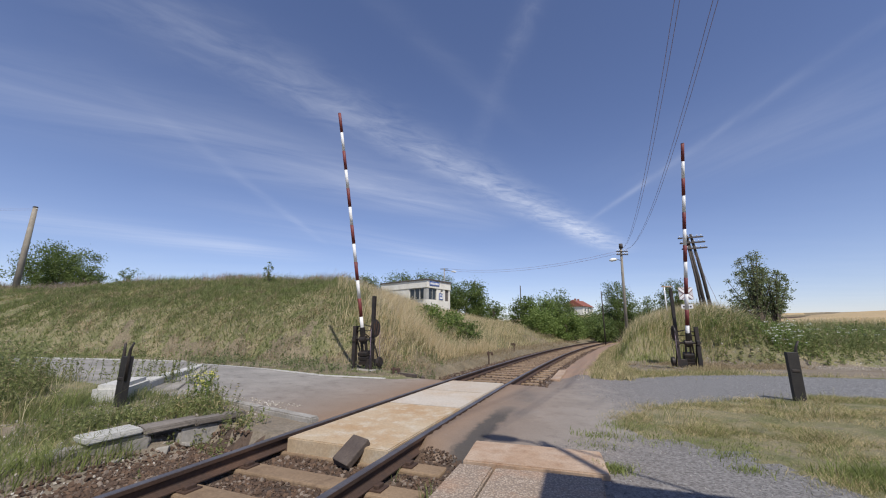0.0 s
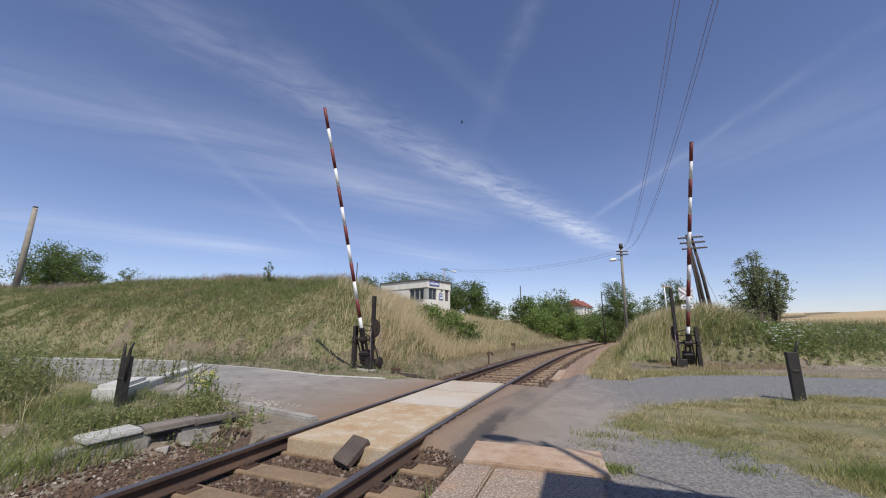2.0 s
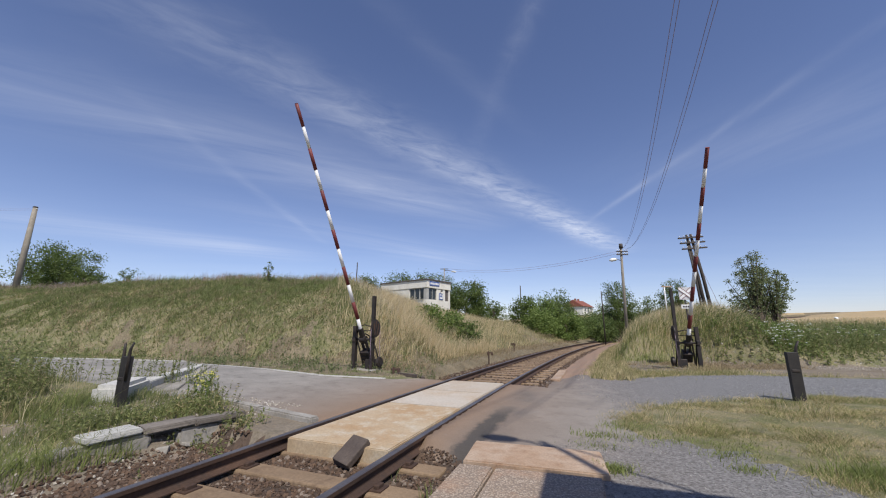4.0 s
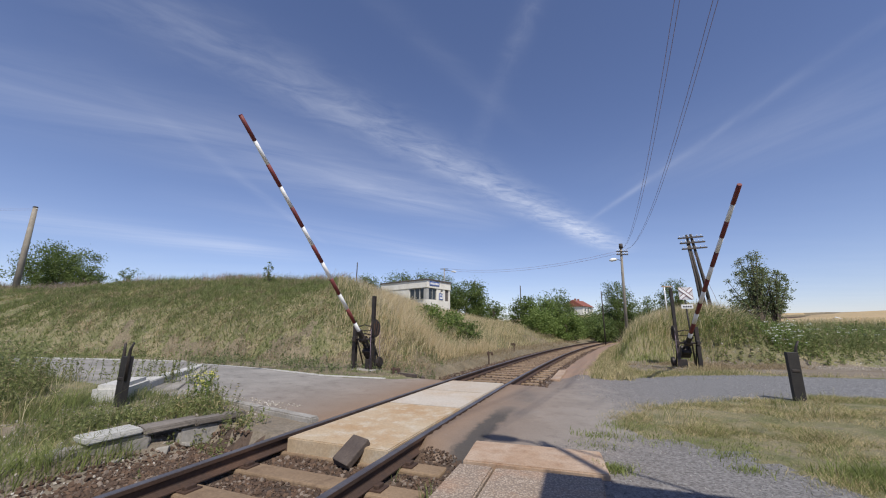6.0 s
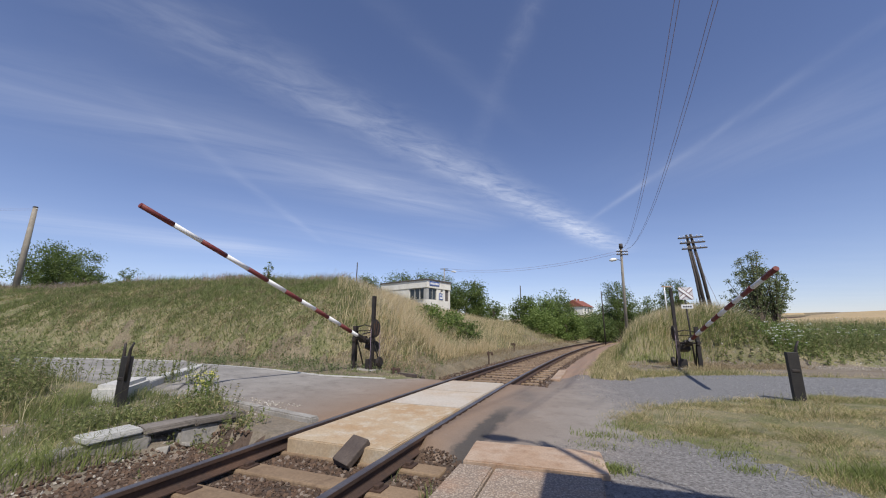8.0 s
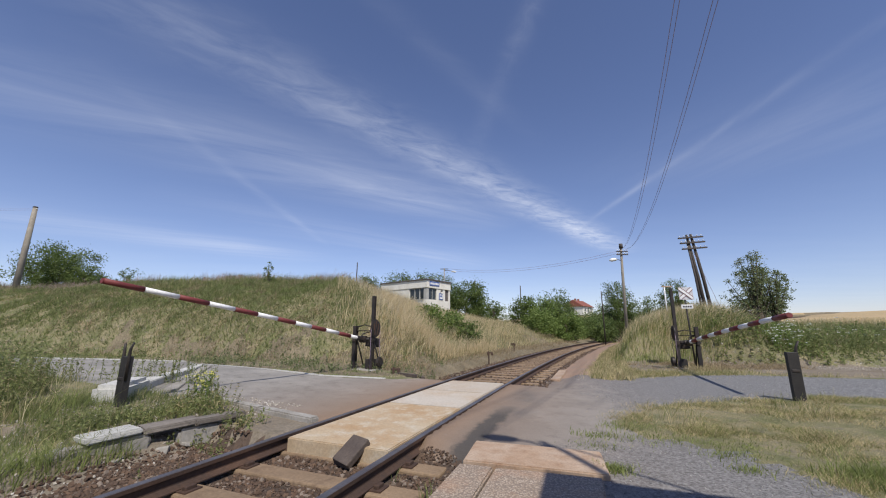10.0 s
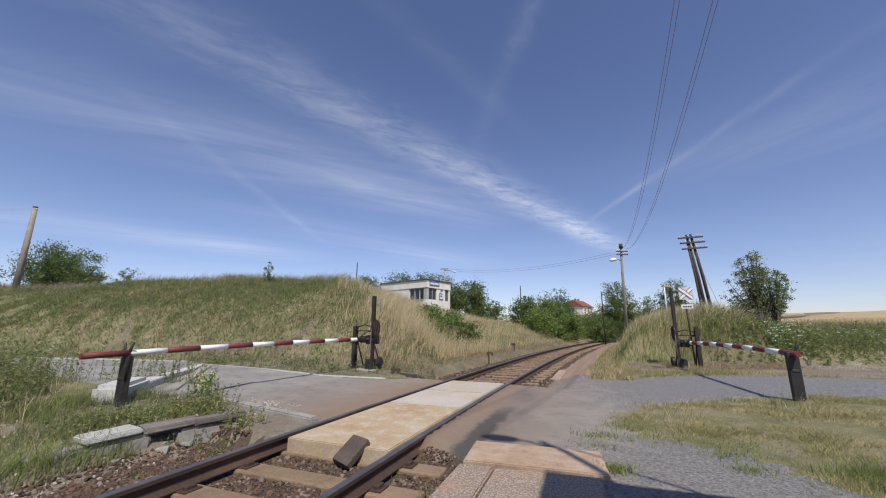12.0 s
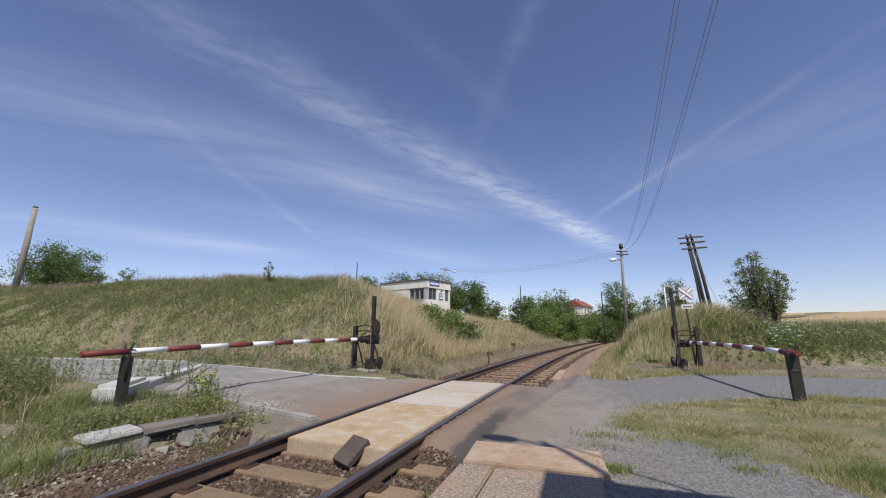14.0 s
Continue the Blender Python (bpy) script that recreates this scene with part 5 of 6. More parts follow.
    # mixed low growth between the herbs and the field
    x, y = scatter(120000, 10, 46, 13, 34, lambda x, y: (right_d(x, y) > 0.7) * (right_d(x, y) < 12) * smooth(2.4, 4.4, x - 0.55 * y) * np.clip(0.7 + fractal(x, y, 0.6, 42), 0.1, 1))
    blades("field_margin", x, y, rng.uniform(0.2, 0.7, len(x)), rng.uniform(0.012, 0.026, len(x)), rng.uniform(0.2, 0.8, len(x)), M_BANKGRASS, "mixed green and dry grass along the field", 1, (0.6, -0.2))
    # ripe grain on the field beyond
    x, y = scatter(90000, 10, 110, 18, 110, lambda x, y: (zone_of(x, y) == 6) * 0.9)
    blades("ripe_grain", x, y, rng.uniform(0.5, 0.8, len(x)), rng.uniform(0.03, 0.08, len(x)), rng.uniform(0.1, 0.4, len(x)), M_STRAW, "ripe grain standing on the field", 1)

    # worn turf beside the roads, right of the track
    def turf(x, y):
        t, n = track_tn(x, y)
        z = zone_of(x + rng.normal(0, 0.16, len(x)), y + rng.normal(0, 0.16, len(x)))
        edge = 0.03 * (z == 3) * np.clip(fractal(x, y, 2.2, 45) * 3 - 0.6, 0, 1)
        return np.where(z == 0, np.clip(0.62 + 1.4 * fractal(x, y, 0.9, 44), 0.12, 1), edge) * (n > 1.6) * (right_d(x, y) < 0.3)
    x, y = scatter(400000, 1.6, 10.5, 2.9, 7.8, turf)
    blades("worn_turf", x, y, rng.uniform(0.025, 0.06, len(x)) * (0.6 + 1.4 * np.clip(0.3 + 1.4 * fractal(x, y, 1.8, 46), 0, 1)), rng.uniform(0.005, 0.011, len(x)), rng.uniform(0.5, 1.6, len(x)), M_TURFBLADE, "short patchy dry turf beside the gravel road", 1)
    x, y = scatter(110000, 3.4, 13, 10, 16, turf)
    blades("verge_turf", x, y, rng.uniform(0.05, 0.16, len(x)), rng.uniform(0.008, 0.016, len(x)), rng.uniform(0.3, 0.9, len(x)), M_TURFBLADE, "rough turf round the barrier", 1)
    x, y = scatter(14000, 7.2, 11.6, 12.0, 15.4, lambda x, y: (right_d(x, y) < 0.8) * np.isin(zone_of(x, y), (0, 7)) * np.clip(0.4 + 1.4 * fractal(x, y, 1.1, 58), 0, 1))
    blades("dead_verge", x, y, rng.uniform(0.04, 0.16, len(x)), rng.uniform(0.01, 0.02, len(x)), rng.uniform(0.5, 1.6, len(x)), M_BROWN, "dead brown grass round the barrier", 1)
    x, y, t, n = on_track(30000, 12.5, 50, 2.5, 3.6)
    blades("path_verge", x, y, rng.uniform(0.05, 0.24, len(x)), rng.uniform(0.01, 0.022, len(x)), rng.uniform(0.3, 1.0, len(x)), M_TURFBLADE, "grass along the dirt path", 1)
    x, y = scatter(16000, 3.2, 12, 2.9, 7.6, lambda x, y: turf(x, y) * np.clip(fractal(x, y, 1.1, 47) * 3 - 0.7, 0, 1))
    blades("turf_tufts", x, y, rng.uniform(0.1, 0.24, len(x)), rng.uniform(0.005, 0.011, len(x)), rng.uniform(0.3, 0.8, len(x)), M_TURFBLADE, "longer tufts in the patchy turf", 2)

    for cx, cy, n_, sx, hi in ((3.75, 3.55, 900, 0.22, 0.16), (2.85, 3.8, 160, 0.1, 0.09), (3.0, 4.25, 200, 0.15, 0.09), (1.95, 5.0, 260, 0.16, 0.09), (2.5, 5.5, 350, 0.2, 0.1), (1.6, 3.85, 420, 0.1, 0.1), (1.75, 4.6, 160, 0.15, 0.07), (2.6, 4.9, 400, 0.3, 0.08), (3.3, 4.5, 350, 0.3, 0.07)):
        x, y = rng.normal(cx, sx, n_), rng.normal(cy, sx * 0.6, n_)
        blades("edge_tuft", x, y, rng.uniform(0.03, hi, n_), rng.uniform(0.005, 0.011, n_), rng.uniform(0.3, 1.0, n_), M_LUSH, "green tuft at the edge of the gravel", 2)
    x, y = scatter(350, -8.6, -4.7, 4.0, 7.6, lambda x, y: smooth(0.25, -0.4, line_side(x, y, [(-4.8, 3.6), (-5.1, 5.0), (-6.1, 6.9), (-8.4, 8.0)], [(20, 8), (20, 3.6)])) * 0.9)
    blades("dry_stalks", x, y, rng.uniform(0.25, 0.6, len(x)), rng.uniform(0.004, 0.009, len(x)), rng.uniform(0.15, 0.6, len(x)), M_PALESTRAW, "dry stalks among the weeds", 2)
    x, y = scatter(15000, -5.5, -2.3, 2.2, 4.4, lambda x, y: (track_tn(x, y)[1] < -1.9) * np.clip(0.45 + 1.6 * fractal(x, y, 1.3, 55), 0, 1))
    blades("near_grass", x, y, rng.uniform(0.08, 0.3, len(x)), rng.uniform(0.004, 0.009, len(x)), rng.uniform(0.3, 0.9, len(x)), M_LUSH, "ragged grass in front of the platform edge", 2)
    # rough ground beside the track
    def rough(x, y):
        z = zone_of(x, y)
        t, n = track_tn(x, y)
        return np.where(z == 0, 1.0, np.where(z == 7, 0.3, 0.0)) * (n < -2.0) * (t < 9) * np.clip(0.5 + 1.5 * fractal(x, y, 0.8, 51), 0.03, 1)
    x, y = scatter(130000, -12, -2, 2.2, 9.5, rough)
    blades("rough_grass", x, y, rng.uniform(0.06, 0.22, len(x)), rng.uniform(0.005, 0.012, len(x)), rng.uniform(0.2, 0.9, len(x)), M_BANKGRASS, "thin rough grass beside the track", 1)
    x, y = scatter(18000, -12, -2.2, 2.2, 8.5, lambda x, y: rough(x, y) * (smooth(4.6, 3.4, y) * smooth(-2.6, -3.6, x) + smooth(-4.6, -5.6, x)))
    blades("tall_rough_grass", x, y, rng.uniform(0.12, 0.36, len(x)), rng.uniform(0.005, 0.011, len(x)), rng.uniform(0.3, 0.9, len(x)), M_LUSH, "tall green grass beside the track", 2)
    # weeds along the right rail
    x, y, t, n = on_track(2600, 1.6, 4.5, 0.85, 1.35)
    ok = rng.uniform(0, 1, len(x)) < np.clip(fractal(x, y, 2.5, 53) * 2.5 + 0.35, 0, 1)
    blades("rail_weeds", x[ok], y[ok], rng.uniform(0.06, 0.22, ok.sum()), rng.uniform(0.006, 0.014, ok.sum()), rng.uniform(0.1, 0.6, ok.sum()), M_HERB, "thin weeds along the rail", 2)


make_grass()


def leaf_cloud(points, size, flat=0.5):
    """Two-triangle leaves at points, turned at random."""
    n = len(points)
    d = rng.normal(size=(n, 3))
    d /= np.linalg.norm(d, axis=1)[:, None]
    e = np.cross(d, rng.normal(size=(n, 3)))
    e /= np.linalg.norm(e, axis=1)[:, None]
    s = size * rng.uniform(0.6, 1.3, n)
    d, e = d * s[:, None], e * (s * flat)[:, None]
    v = np.stack([points - d, points + e, points + d, points - e], 1)
    tris = np.array([(0, 1, 2), (0, 2, 3)])
    return v.reshape(-1, 3), (tris[None] + (np.arange(n) * 4)[:, None, None]).reshape(-1, 3)


def make_tree(x, y, foot, top, wide, leaf, count, label, material=None, limbs=14, low=0.25, name="tree", group="", squash=1.0, spread=0.095, deep=None, vase=False):
    """Trunk and limbs that reach into an uneven crown of leaf clusters."""
    foot = min(foot, float(land(x, y)))
    h = top - foot
    m = empty(name, pose(x, y, foot), label, "tree" if name == "tree" else "bush", group)
    r = 0.022 * h + 0.02
    wood = [tube([(0, 0, -0.4), (0.02 * h, 0, h * 0.3), (-0.02 * h, 0.02 * h, h * 0.62)], [r * 1.25, r, r * 0.5], 8)]
    ends = []
    for k in range(limbs):
        a = k * 2.4 + rng.uniform(-0.4, 0.4)
        z = h * (low + (0.93 - low) * ((k + 0.5) / limbs))
        f = (z / h - low) / (1 - low)
        reach = wide / 2 * math.sqrt(max(0.05, 1 - (1.7 * (f - 0.42)) ** 2)) * rng.uniform(0.7, 1.05)
        end = np.array([math.cos(a) * reach, math.sin(a) * reach * squash * (deep or 1), z])
        start = np.array([0.01 * h, 0, h * max(0.08, (z / h) * 0.45)])
        mid = start * 0.45 + end * 0.55 + np.array([0, 0, 0.04 * h])
        if vase:
            out = rng.uniform(0.1, 1.0)
            end = np.array([math.cos(a) * wide / 2 * out, math.sin(a) * wide / 2 * out, h * (1.02 - 0.34 * out * out - rng.uniform(0, 0.22))])
            start = np.array([0.0, 0.0, h * 0.04])
            mid = start * 0.5 + end * 0.5 - np.array([end[0], end[1], 0]) * 0.12
            ends += [(start * 0.62 + end * 0.38, 0.6), (start * 0.45 + end * 0.55, 0.9), (start * 0.3 + end * 0.7, 1.0), (start * 0.15 + end * 0.85, 1.0), (end * 1.03, 0.45)]
        wood.append(tube([start, mid, end], [r * 0.45, r * 0.25, r * 0.08], 5, False))
        ends += [(end, 1.0), (mid * 0.4 + end * 0.6, 0.9), (mid, 0.6)]
        for j in range(2):
            twig = end * rng.uniform(0.65, 0.95) + rng.normal(size=3) * wide * 0.11
            ends.append((twig, 0.8))
    ends.append((np.array([0, 0, h * 0.93]), 0.8))
    part("trunk", joined(*wood), M_BARK, m)
    weights = np.array([w for _, w in ends])
    count = int(count * 1.5)
    pick = rng.choice(len(ends), count, p=weights / weights.sum())
    pts = np.array([e for e, _ in ends])[pick]
    pts = pts + rng.normal(size=(count, 3)) * wide * spread * np.array([1, 1, 0.75]) * weights[pick][:, None]
    pts = pts[pts[:, 2] > 0.02 * h]
    v, f = leaf_cloud(pts, leaf * 0.9)
    crown = array_mesh("crown", v, f, material or M_LEAF)
    crown.parent = m
    return m


def make_trees():
    make_tree(-31.6, 30.0, 4.3, 8.05, 4.3, 0.085, 11000, "round dark green tree on the crest of the bank", limbs=18, low=0.12)
    make_tree(-28.9, 30.0, 4.4, 6.2, 2.2, 0.075, 2800, "low dark green shrub beside the round tree", name="bush")
    make_tree(-25.6, 30.0, 4.5, 6.1, 1.5, 0.075, 700, "small thin shrub on the crest of the bank", name="bush", limbs=9, low=0.04)
    make_tree(-10.2, 21.6, 3.6, 5.2, 0.55, 0.06, 260, "slender sapling on the crest of the bank", limbs=10, low=0.08)
    make_tree(16.75, 20.0, 1.2, 5.45, 2.3, 0.055, 4300, "young tree with loose upright branches beside the field", limbs=22, low=0.14, spread=0.05, vase=True, material=M_GREYLEAF)
    make_tree(17.75, 20.1, 1.2, 4.6, 2.3, 0.055, 3600, "lower young tree grown together with its neighbour", limbs=18, low=0.14, spread=0.05, vase=True, material=M_GREYLEAF)
    # behind and beside the hut
    make_tree(-9.6, 44.0, 3.4, 7.3, 4.6, 0.1, 8000, "grey-green bush behind the hut", name="bush", low=0.1)
    make_tree(-7.2, 45.0, 3.4, 6.6, 3.0, 0.1, 3600, "grey-green bush behind the hut", name="bush", low=0.1)
    for x in (-5.6, -2.9, -0.4):
        make_tree(x, 46.0, 3.4, 8.1, 3.8, 0.11, 4800, "dark green bush behind the hut", name="bush", low=0.1, spread=0.13, group="bushes behind the hut")
    make_tree(2.7, 44.5, 3.2, 6.9, 5.0, 0.11, 10000, "dense green bush beside the hut", name="bush", low=0.06)
    make_tree(6.2, 46.0, 2.9, 4.9, 1.8, 0.1, 1500, "dense green bush beside the hut", name="bush", low=0.06)
    make_tree(-0.9, 20.8, 0.9, 2.5, 2.1, 0.07, 7500, "bright green shrub in the dry grass", M_LEAF_LIGHT, name="bush", low=0.06)
    make_tree(0.25, 20.2, 0.4, 2.2, 2.0, 0.07, 5200, "bright green shrub in the dry grass", M_LEAF_LIGHT, name="bush", low=0.06)
    make_tree(1.1, 20.3, 0.1, 1.6, 1.6, 0.07, 3600, "low bright green shrub in the dry grass", M_LEAF, name="bush", low=0.06)
    # along the cutting, towards the far bend
    for x, y, z0, z1, w, mat in ((9.9, 46, 2.0, 5.4, 3.4, 0), (11.5, 45, 1.4, 5.3, 4.0, 1), (13.2, 47, 1.2, 5.0, 4.2, 0), (10.6, 41, 1.0, 3.2, 3.4, 1), (14.3, 44, 0.5, 3.2, 3.4, 1),
                                 (17.4, 52, 0.6, 3.2, 4.2, 1), (19.6, 55, 0.6, 3.0, 4.2, 0), (21.6, 60, 0.8, 3.2, 4.2, 0), (15.8, 51, 2.0, 6.0, 3.6, 0), (24.0, 62, 0.6, 3.2, 4.4, 1), (27.0, 68, 0.6, 4.4, 5.5, 0)):
        make_tree(x, y, z0, z1, w, 0.12, 3600, "dense green bush in the railway cutting", M_LEAF_LIGHT if mat else M_LEAF, name="bush", group="bushes in the cutting", low=0.05)
    make_tree(17.4, 58.0, 3.0, 8.0, 4.2, 0.15, 900, "thin greyish tree above the bushes", limbs=14)
    make_tree(25.7, 55.0, 2.6, 8.6, 4.6, 0.12, 8000, "tall dark green tree behind the lamp pole", low=0.12, limbs=18)
    make_tree(27.8, 45.0, 2.2, 7.5, 3.2, 0.1, 4400, "upright green tree on the grassy bank", low=0.12)
    for x, y, w, z1 in ((20.2, 48, 3.2, 2.4), (22.5, 56, 3.6, 3.4), (29.5, 66, 6.0, 5.0), (31.5, 58, 4.2, 4.6), (35, 70, 6.0, 6.2)):
        make_tree(x, y, float(land(x, y)) - 0.1, z1, w, 0.13, 2600, "dense green bush in the railway cutting", M_LEAF, name="bush", group="bushes in the cutting", low=0.05)
    for x, y, z0, z1, w in ((6.5, 72, 3.5, 6.6, 4.5), (10.5, 76, 3.5, 6.2, 6.0), (34, 62, 2.5, 7.0, 4.5), (38, 62, 2.5, 6.4, 5.0), (42, 64, 3.0, 6.0, 4.5), (47, 60, 3.5, 6.6, 4.2), (50.5, 61, 3.5, 6.9, 4.0), (37, 92, 3, 5.6, 7), (46, 100, 3, 9.0, 8), (33, 78, 2.5, 5.6, 7)):
        make_tree(x, y, z0, z1, w, 0.16, 2200, "distant green bush at the edge of the field", name="bush", group="distant bushes", low=0.05)


make_trees()


def herbs(name, x, y, high, leaves, leaf, material, label, tip=None, tip_size=0.0):
    """Weeds: thin stems with leaves along them; some carry flowers."""
    n = len(x)
    root = np.stack([x, y, land(x, y) - 0.02], -1)
    a = rng.uniform(0, 2 * np.pi, n)
    lean = np.stack([np.cos(a), np.sin(a), np.zeros(n)], -1) * (high * rng.uniform(0.05, 0.4, n))[:, None]
    top = root + lean + np.stack([np.zeros(n), np.zeros(n), high], -1)
    side = np.stack([-np.sin(a), np.cos(a), np.zeros(n)], -1) * 0.005
    sv = np.stack([root - side, root + side, top], 1).reshape(-1, 3)
    sf = np.arange(n * 3).reshape(-1, 3)
    s = rng.uniform(0.12, 1.0, (n, leaves))
    p = root[:, None] + lean[:, None] * (s ** 1.5)[..., None] + np.stack([np.zeros((n, leaves)), np.zeros((n, leaves)), s * high[:, None]], -1)
    p = p + rng.normal(size=p.shape) * leaf * 0.9 * (1.15 - s)[..., None] * np.array([1, 1, 0.4])
    lv, lf = leaf_cloud(p.reshape(-1, 3), leaf, 0.36)
    ob = array_mesh(name, np.concatenate([sv, lv]), np.concatenate([sf, lf + len(sv)]), material)
    tagged(ob, label, "weeds", kind="stuff")
    if tip:
        k = 9
        q = top[:, None] + rng.normal(size=(n, k, 3)) * tip_size * np.array([1, 1, 0.22])
        fv, ff = leaf_cloud(q.reshape(-1, 3), tip_size * 0.38, 0.8)
        tagged(array_mesh(name + "_flowers", fv, ff, tip), "small flowers on the weeds", "flowers", kind="stuff")
    return ob


def make_herbs():
    # shrubby weeds beside the track
    x, y = scatter(4600, -10.5, -4.7, 4.0, 8.2, lambda x, y: smooth(0.0, -0.5, line_side(x, y, [(-5.0, 3.6), (-5.5, 5.0), (-6.4, 6.9), (-8.4, 8.0)], [(20, 8), (20, 3.6)])) * np.clip(0.6 + fractal(x, y, 0.8, 61), 0.1, 1))
    herbs("shrubby_weeds", x, y, rng.uniform(0.25, 0.95, len(x)), 24, 0.026, M_HERB, "dense shrubby weeds beside the track")
    x, y = scatter(950, -4.7, -3.1, 4.6, 6.1, lambda x, y: smooth(0.65, 0.25, np.abs((y - 5.4) - 0.8 * (x + 3.85))) * np.clip(0.65 + 1.2 * fractal(x, y, 1.2, 63), 0, 1) * np.isin(zone_of(x, y), (0, 7)))
    herbs("wall_weeds", x, y, rng.uniform(0.1, 0.34, len(x)) * np.clip(1 + 1.1 * fractal(x, y, 1.6, 64), 0.4, 1.6), 16, 0.022, M_HERB, "green weeds behind the broken platform edge")
    x, y = rng.normal(-3.62, 0.07, 26), rng.normal(6.0, 0.07, 26)
    herbs("yellow_weeds", x, y, rng.uniform(0.3, 0.55, 26), 16, 0.03, M_LEAF_LIGHT, "yellow-flowering weed beside the road", M_YELLOW, 0.03)
    x, y = scatter(700, -3.2, -2.2, 3.9, 5.4, lambda x, y: np.clip(0.4 + 1.4 * fractal(x, y, 1.5, 65), 0, 1) * 0.6)
    herbs("ballast_weeds", x, y, rng.uniform(0.08, 0.25, len(x)), 9, 0.025, M_HERB, "low weeds at the ballast edge")
    x, y, t, n = on_track(36, 1.9, 3.6, 0.86, 1.2)
    herbs("rail_herbs", x, y, rng.uniform(0.1, 0.26, 36), 10, 0.022, M_LEAF_LIGHT, "yellow-green weeds beside the rail", M_YELLOW, 0.012)
    # green herbs and white umbels on the grassy bank
    def herb_bank(x, y):
        d = right_d(x, y)
        return (d > -0.25 + 0.6 * fractal(x, y, 0.7, 66)) * (d < 6.5) * smooth(1.6, 3.4, x - 0.55 * y) * np.clip(1.0 - 0.13 * np.maximum(d - 2, 0) + 1.2 * fractal(x, y, 0.55, 67), 0.05, 1) * np.clip(0.35 + d, 0.15, 1)
    x, y = scatter(17000, 9.6, 34, 12.8, 26, herb_bank)
    herbs("bank_herbs", x, y, rng.uniform(0.2, 0.65, len(x)) * np.clip(0.9 + 1.3 * fractal(x, y, 0.9, 68), 0.3, 1.6), 12, 0.055, M_HERB, "thick green herbs on the grassy bank")
    x, y = scatter(5000, 9.6, 26, 12.8, 20, lambda x, y: herb_bank(x, y) * np.clip(fractal(x, y, 0.8, 70) * 2.5, 0, 1))
    herbs("bright_herbs", x, y, rng.uniform(0.3, 0.7, len(x)), 16, 0.05, M_LEAF_LIGHT, "bright leafy herbs on the grassy bank")
    x, y = scatter(230, 11.8, 14.0, 13.4, 14.9, lambda x, y: (right_d(x, y) > 0.6) * np.clip(0.5 + 1.3 * fractal(x, y, 0.9, 69), 0, 1))
    herbs("white_umbels", x, y, rng.uniform(0.35, 0.85, len(x)), 14, 0.05, M_LEAF_LIGHT, "white-flowering umbels on the grassy bank", M_FLOWER, 0.05)
    x, y = scatter(45, 14.0, 20.0, 13.6, 16.5, lambda x, y: (right_d(x, y) > 0.8) * 0.7)
    herbs("white_umbels", x, y, rng.uniform(0.35, 0.7, len(x)), 12, 0.05, M_HERB, "scattered white umbels on the grassy bank", M_FLOWER, 0.045)
    # dull weeds in the litter at the foot of the left bank
    x, y = scatter(3500, -13, 0, 10.5, 16, lambda x, y: (zone_of(x, y) == 8) * np.clip(0.4 + 1.4 * fractal(x, y, 0.8, 72), 0, 1))
    herbs("foot_weeds", x, y, rng.uniform(0.08, 0.3, len(x)), 12, 0.03, M_GREYLEAF, "low grey-green weeds in the brown litter")
    x, y = scatter(900, -7, 3, 12.5, 20, lambda x, y: (left_d(x, y) > 0.3) * np.clip(fractal(x, y, 0.7, 71) * 2, 0, 1))
    herbs("bank_weeds", x, y, rng.uniform(0.2, 0.6, len(x)), 10, 0.04, M_HERB, "scattered weeds on the grassy slope")


make_herbs()


# ---- birds ----
def make_bird(label, size, mat):
    b = empty("bird", pose(20, -6, 16), label, "bird", "birds in flight")
    part("body", tube([(0, -0.5 * size, 0), (0, -0.38 * size, 0.02 * size), (0, -0.1 * size, 0.02 * size), (0, 0.25 * size, 0), (0, 0.55 * size, 0)], [0.02 * size, 0.09 * size, 0.12 * size, 0.07 * size, 0.015 * size], 8), mat, b)
    bm = bmesh.new()
    ring = [bm.verts.new(p) for p in ((0, 0.45 * size, 0.012 * size), (-0.12 * size, 0.8 * size, 0.012 * size), (0, 0.65 * size, 0.012 * size), (0.12 * size, 0.8 * size, 0.012 * size))]
    bm.faces.new((ring[0], ring[2], ring[1]))
    bm.faces.new((ring[0], ring[3], ring[2]))
    ext = bmesh.ops.extrude_face_region(bm, geom=bm.faces[:])
    bmesh.ops.translate(bm, verts=[v for v in ext["geom"] if isinstance(v, bmesh.types.BMVert)], vec=(0, 0, -0.02 * size))
    part("tail", bm, mat, b)
    wings = []
    for s in (-1, 1):
        bm = bmesh.new()
        ring = [bm.verts.new(p) for p in ((0, -0.2 * size, 0), (0.45 * s * size, -0.3 * size, 0), (1.0 * s * size, 0.15 * size, 0), (0.4 * s * size, 0.05 * size, 0), (0, 0.15 * size, 0))]
        bm.faces.new(ring)
        ext = bmesh.ops.extrude_face_region(bm, geom=bm.faces[:])
        bmesh.ops.translate(bm, verts=[v for v in ext["geom"] if isinstance(v, bmesh.types.BMVert)], vec=(0, 0, 0.02 * size))
        bmesh.ops.recalc_face_normals(bm, faces=bm.faces[:])
        w = part("wing", bm, mat, b)
        w.location = (0.05 * s * size, 0, 0.03 * size)
        wings.append(w)
    return b, wings


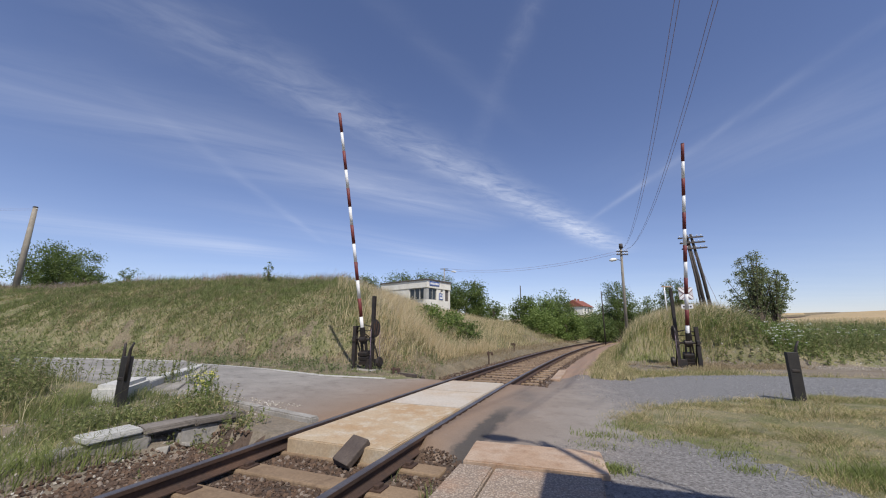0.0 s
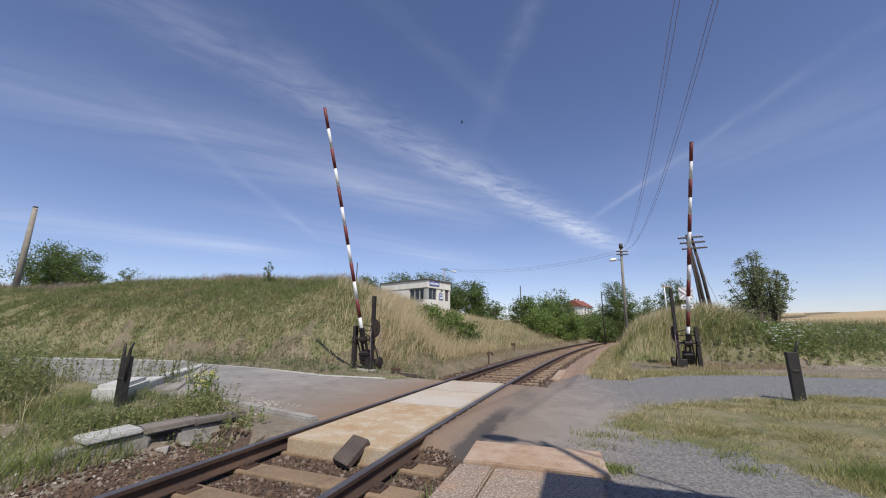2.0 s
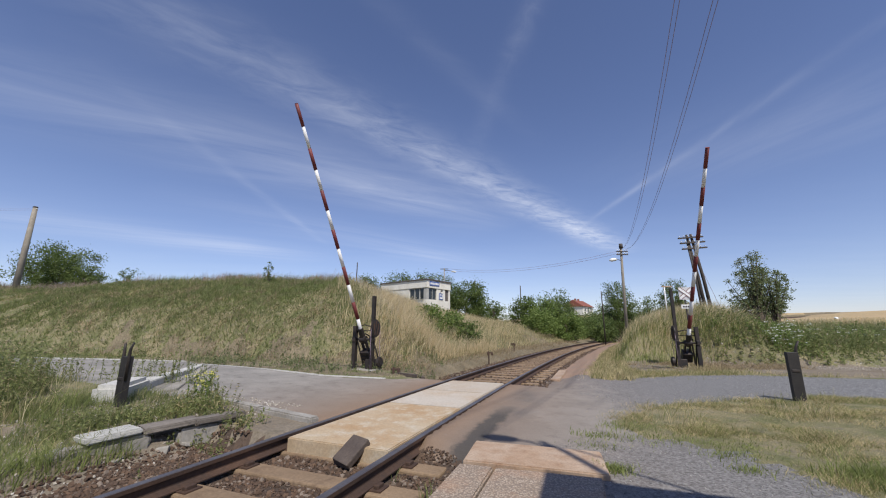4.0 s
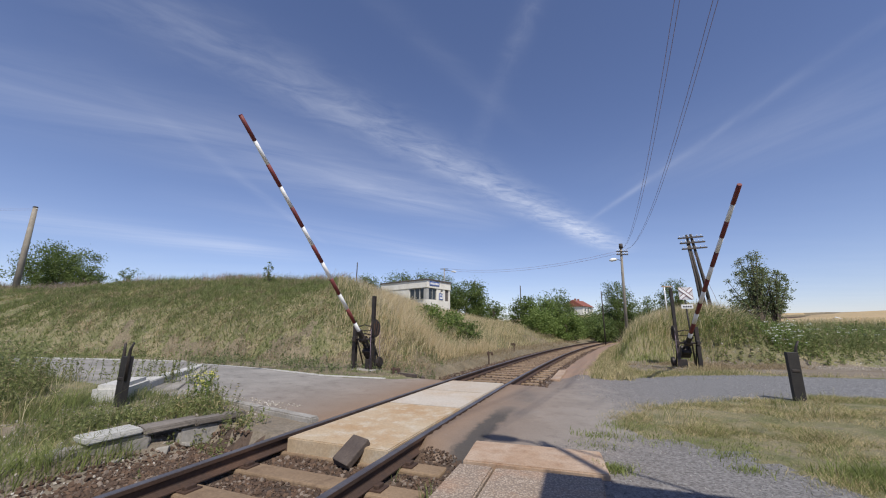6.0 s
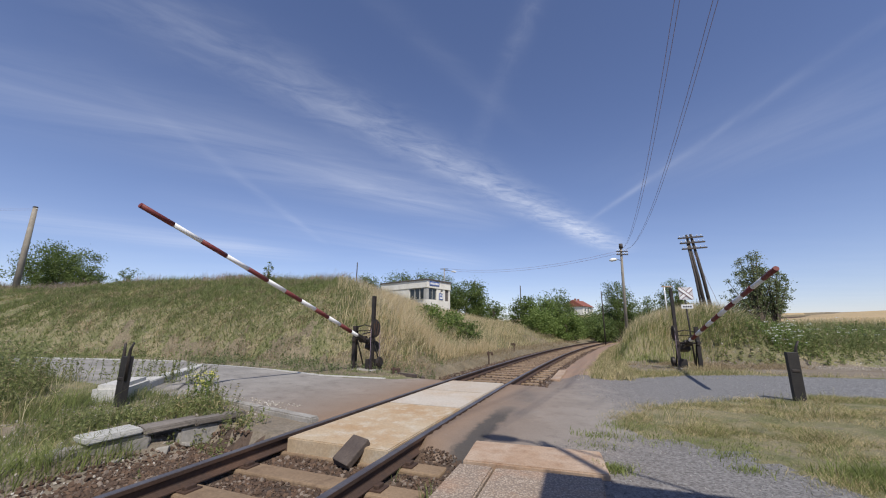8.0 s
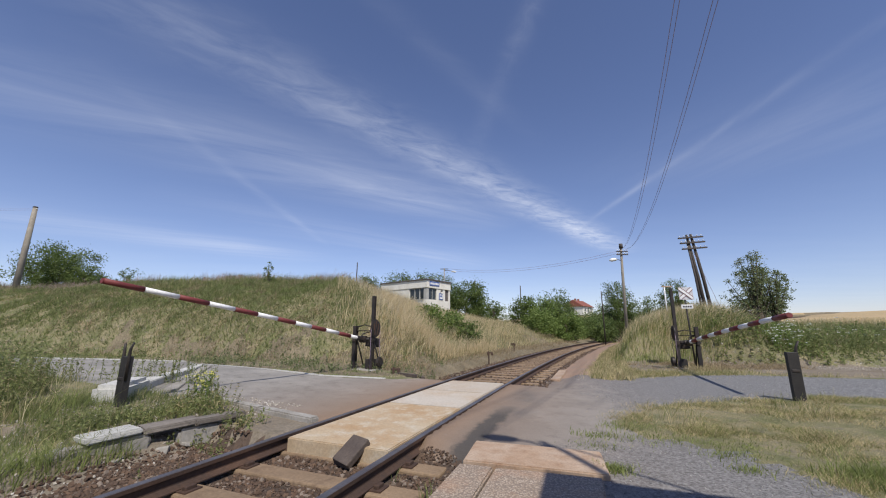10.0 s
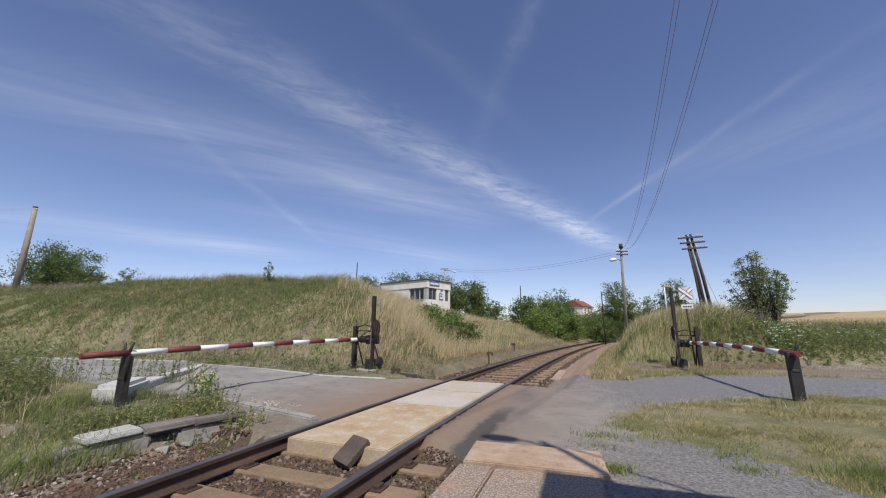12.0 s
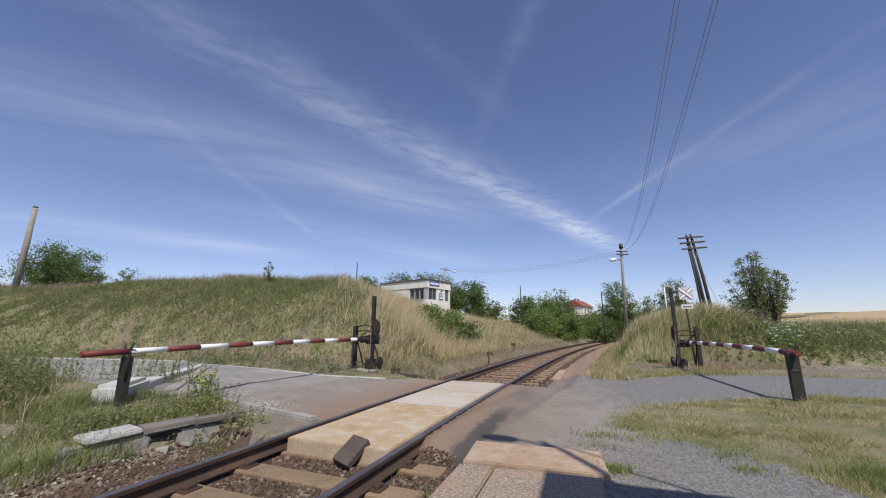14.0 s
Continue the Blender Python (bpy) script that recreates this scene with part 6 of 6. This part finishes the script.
M_BIRD = surface("dark_plumage", (0.03, 0.03, 0.035), (0.05, 0.05, 0.055), None, 6, 40, 0.6, bump=0.1)
M_PALEBIRD = surface("pale_plumage", (0.82, 0.82, 0.8), (0.76, 0.76, 0.74), None, 6, 40, 0.6, bump=0.1)
SWALLOW, SWALLOW_WINGS = make_bird("dark swallow flying across the sky", 0.17, M_BIRD)
PALE_BIRD, PALE_WINGS = make_bird("small pale bird dropping towards the field", 0.2, M_PALEBIRD)


# ---- what moves ----
LEFT_SWING = [(0, 75.1), (0.5, 74.1), (1, 72.4), (1.5, 70.7), (2, 69.4), (2.5, 67.6), (3, 65.5), (3.2, 64.5), (4.2, 58.5), (5.3, 50.2), (5.5, 48.4),
              (6, 43.9), (6.5, 39.1), (7, 32.9), (7.5, 26.6), (8, 19.4), (8.2, 17.0), (8.7, 12.6), (9.5, 9.7), (10.3, 7.8), (10.7, 6.4), (11, 5.2), (11.3, 4.1),
              (11.5, 3.1), (11.7, 1.8), (11.8, 1.1), (11.9, 0.5), (12, -0.3), (12.1, -0.5), (12.2, -0.4), (12.3, 0.1), (12.4, 0.3), (12.6, 0.6), (13, 0.4), (13.5, 0.0), (14, -0.1)]
RIGHT_SWING = [(0, 70.3), (0.5, 68.6), (1, 66.8), (1.5, 64.9), (2, 62.8), (2.5, 60.6), (3, 58.3), (3.2, 57.5), (4.2, 49.8), (5.3, 40.6), (5.5, 38.5), (6, 33.2), (6.5, 28.1), (7, 22.7),
               (7.5, 18.3), (8, 14.3), (8.2, 12.7), (8.7, 10.0), (9.5, 7.6), (10.3, 6.0), (10.7, 4.8), (11, 3.8), (11.5, 1.7), (11.8, 1.1), (12, 0.8), (12.3, 1.0), (13, 0.9), (14, 0.9)]


SWALLOW_PATH = [(0, (22, -4, 20)), (0.8, (16, 3.5, 17)), (1.4, (9.53, 11.36, 14.61)), (1.5, (8.48, 12.63, 14.18)), (1.9, (3.42, 16.11, 12.54)), (2.0, (0.95, 17.1, 11.51)), (2.4, (-8.46, 18.28, 7.14)),
                (2.6, (-12.46, 17.59, 5.6)), (2.8, (-15.57, 16.48, 5.04)), (3.0, (-18.8, 16.02, 5.04)), (3.1, (-20.35, 15.72, 5.02)), (3.6, (-28, 14, 5.6)), (6, (-60, 6, 9)), (14, (-140, -10, 14))]
PALE_PATH = [(0, (36, -6, 20)), (1.6, (21, 8, 14)), (2.1, (17.78, 12.48, 11.4)), (2.2, (17.5, 13.52, 10.52)), (2.3, (17.65, 13.94, 9.58)), (2.4, (17.64, 14.48, 8.63)), (2.5, (17.88, 14.82, 7.25)),
             (2.6, (17.63, 15.67, 5.62)), (2.8, (17.4, 16.44, 2.86)), (3.0, (17.3, 16.6, 1.83)), (14, (17.3, 16.6, 1.83))]


def fly(bird, wings, path, start, end):
    """Along the path, head first, with beating wings while it crosses the view."""
    rows = []
    for k, (t, p) in enumerate(path):
        a, b = path[max(k - 1, 0)][1], path[min(k + 1, len(path) - 1)][1]
        yaw = math.degrees(math.atan2(b[0] - a[0], -(b[1] - a[1]))) if a != b else 0
        rows.append((t, pose(*p, 0, 0, yaw)))
    walk(bird, rows)
    for s, w in zip((-1, 1), wings):
        x, y, z = w.location
        beats = [(0.0, 10)] + [(round(start + 0.1 * k, 2), 42 if k % 2 else -28) for k in range(int((end - start) / 0.1) + 1)] + [(14.0, 5)]
        walk(w, [(t, pose(x, y, z, 0, -s * a, 0)) for t, a in beats])


def motions():
    for arm, swing in ((LEFT_ARM, LEFT_SWING), (RIGHT_ARM, RIGHT_SWING)):
        z = arm.location.z
        walk(arm, [(t, pose(0, 0, z, -a)) for t, a in swing])
    fly(SWALLOW, SWALLOW_WINGS, SWALLOW_PATH, 1.3, 3.2)
    fly(PALE_BIRD, PALE_WINGS, PALE_PATH, 2.0, 2.9)


motions()
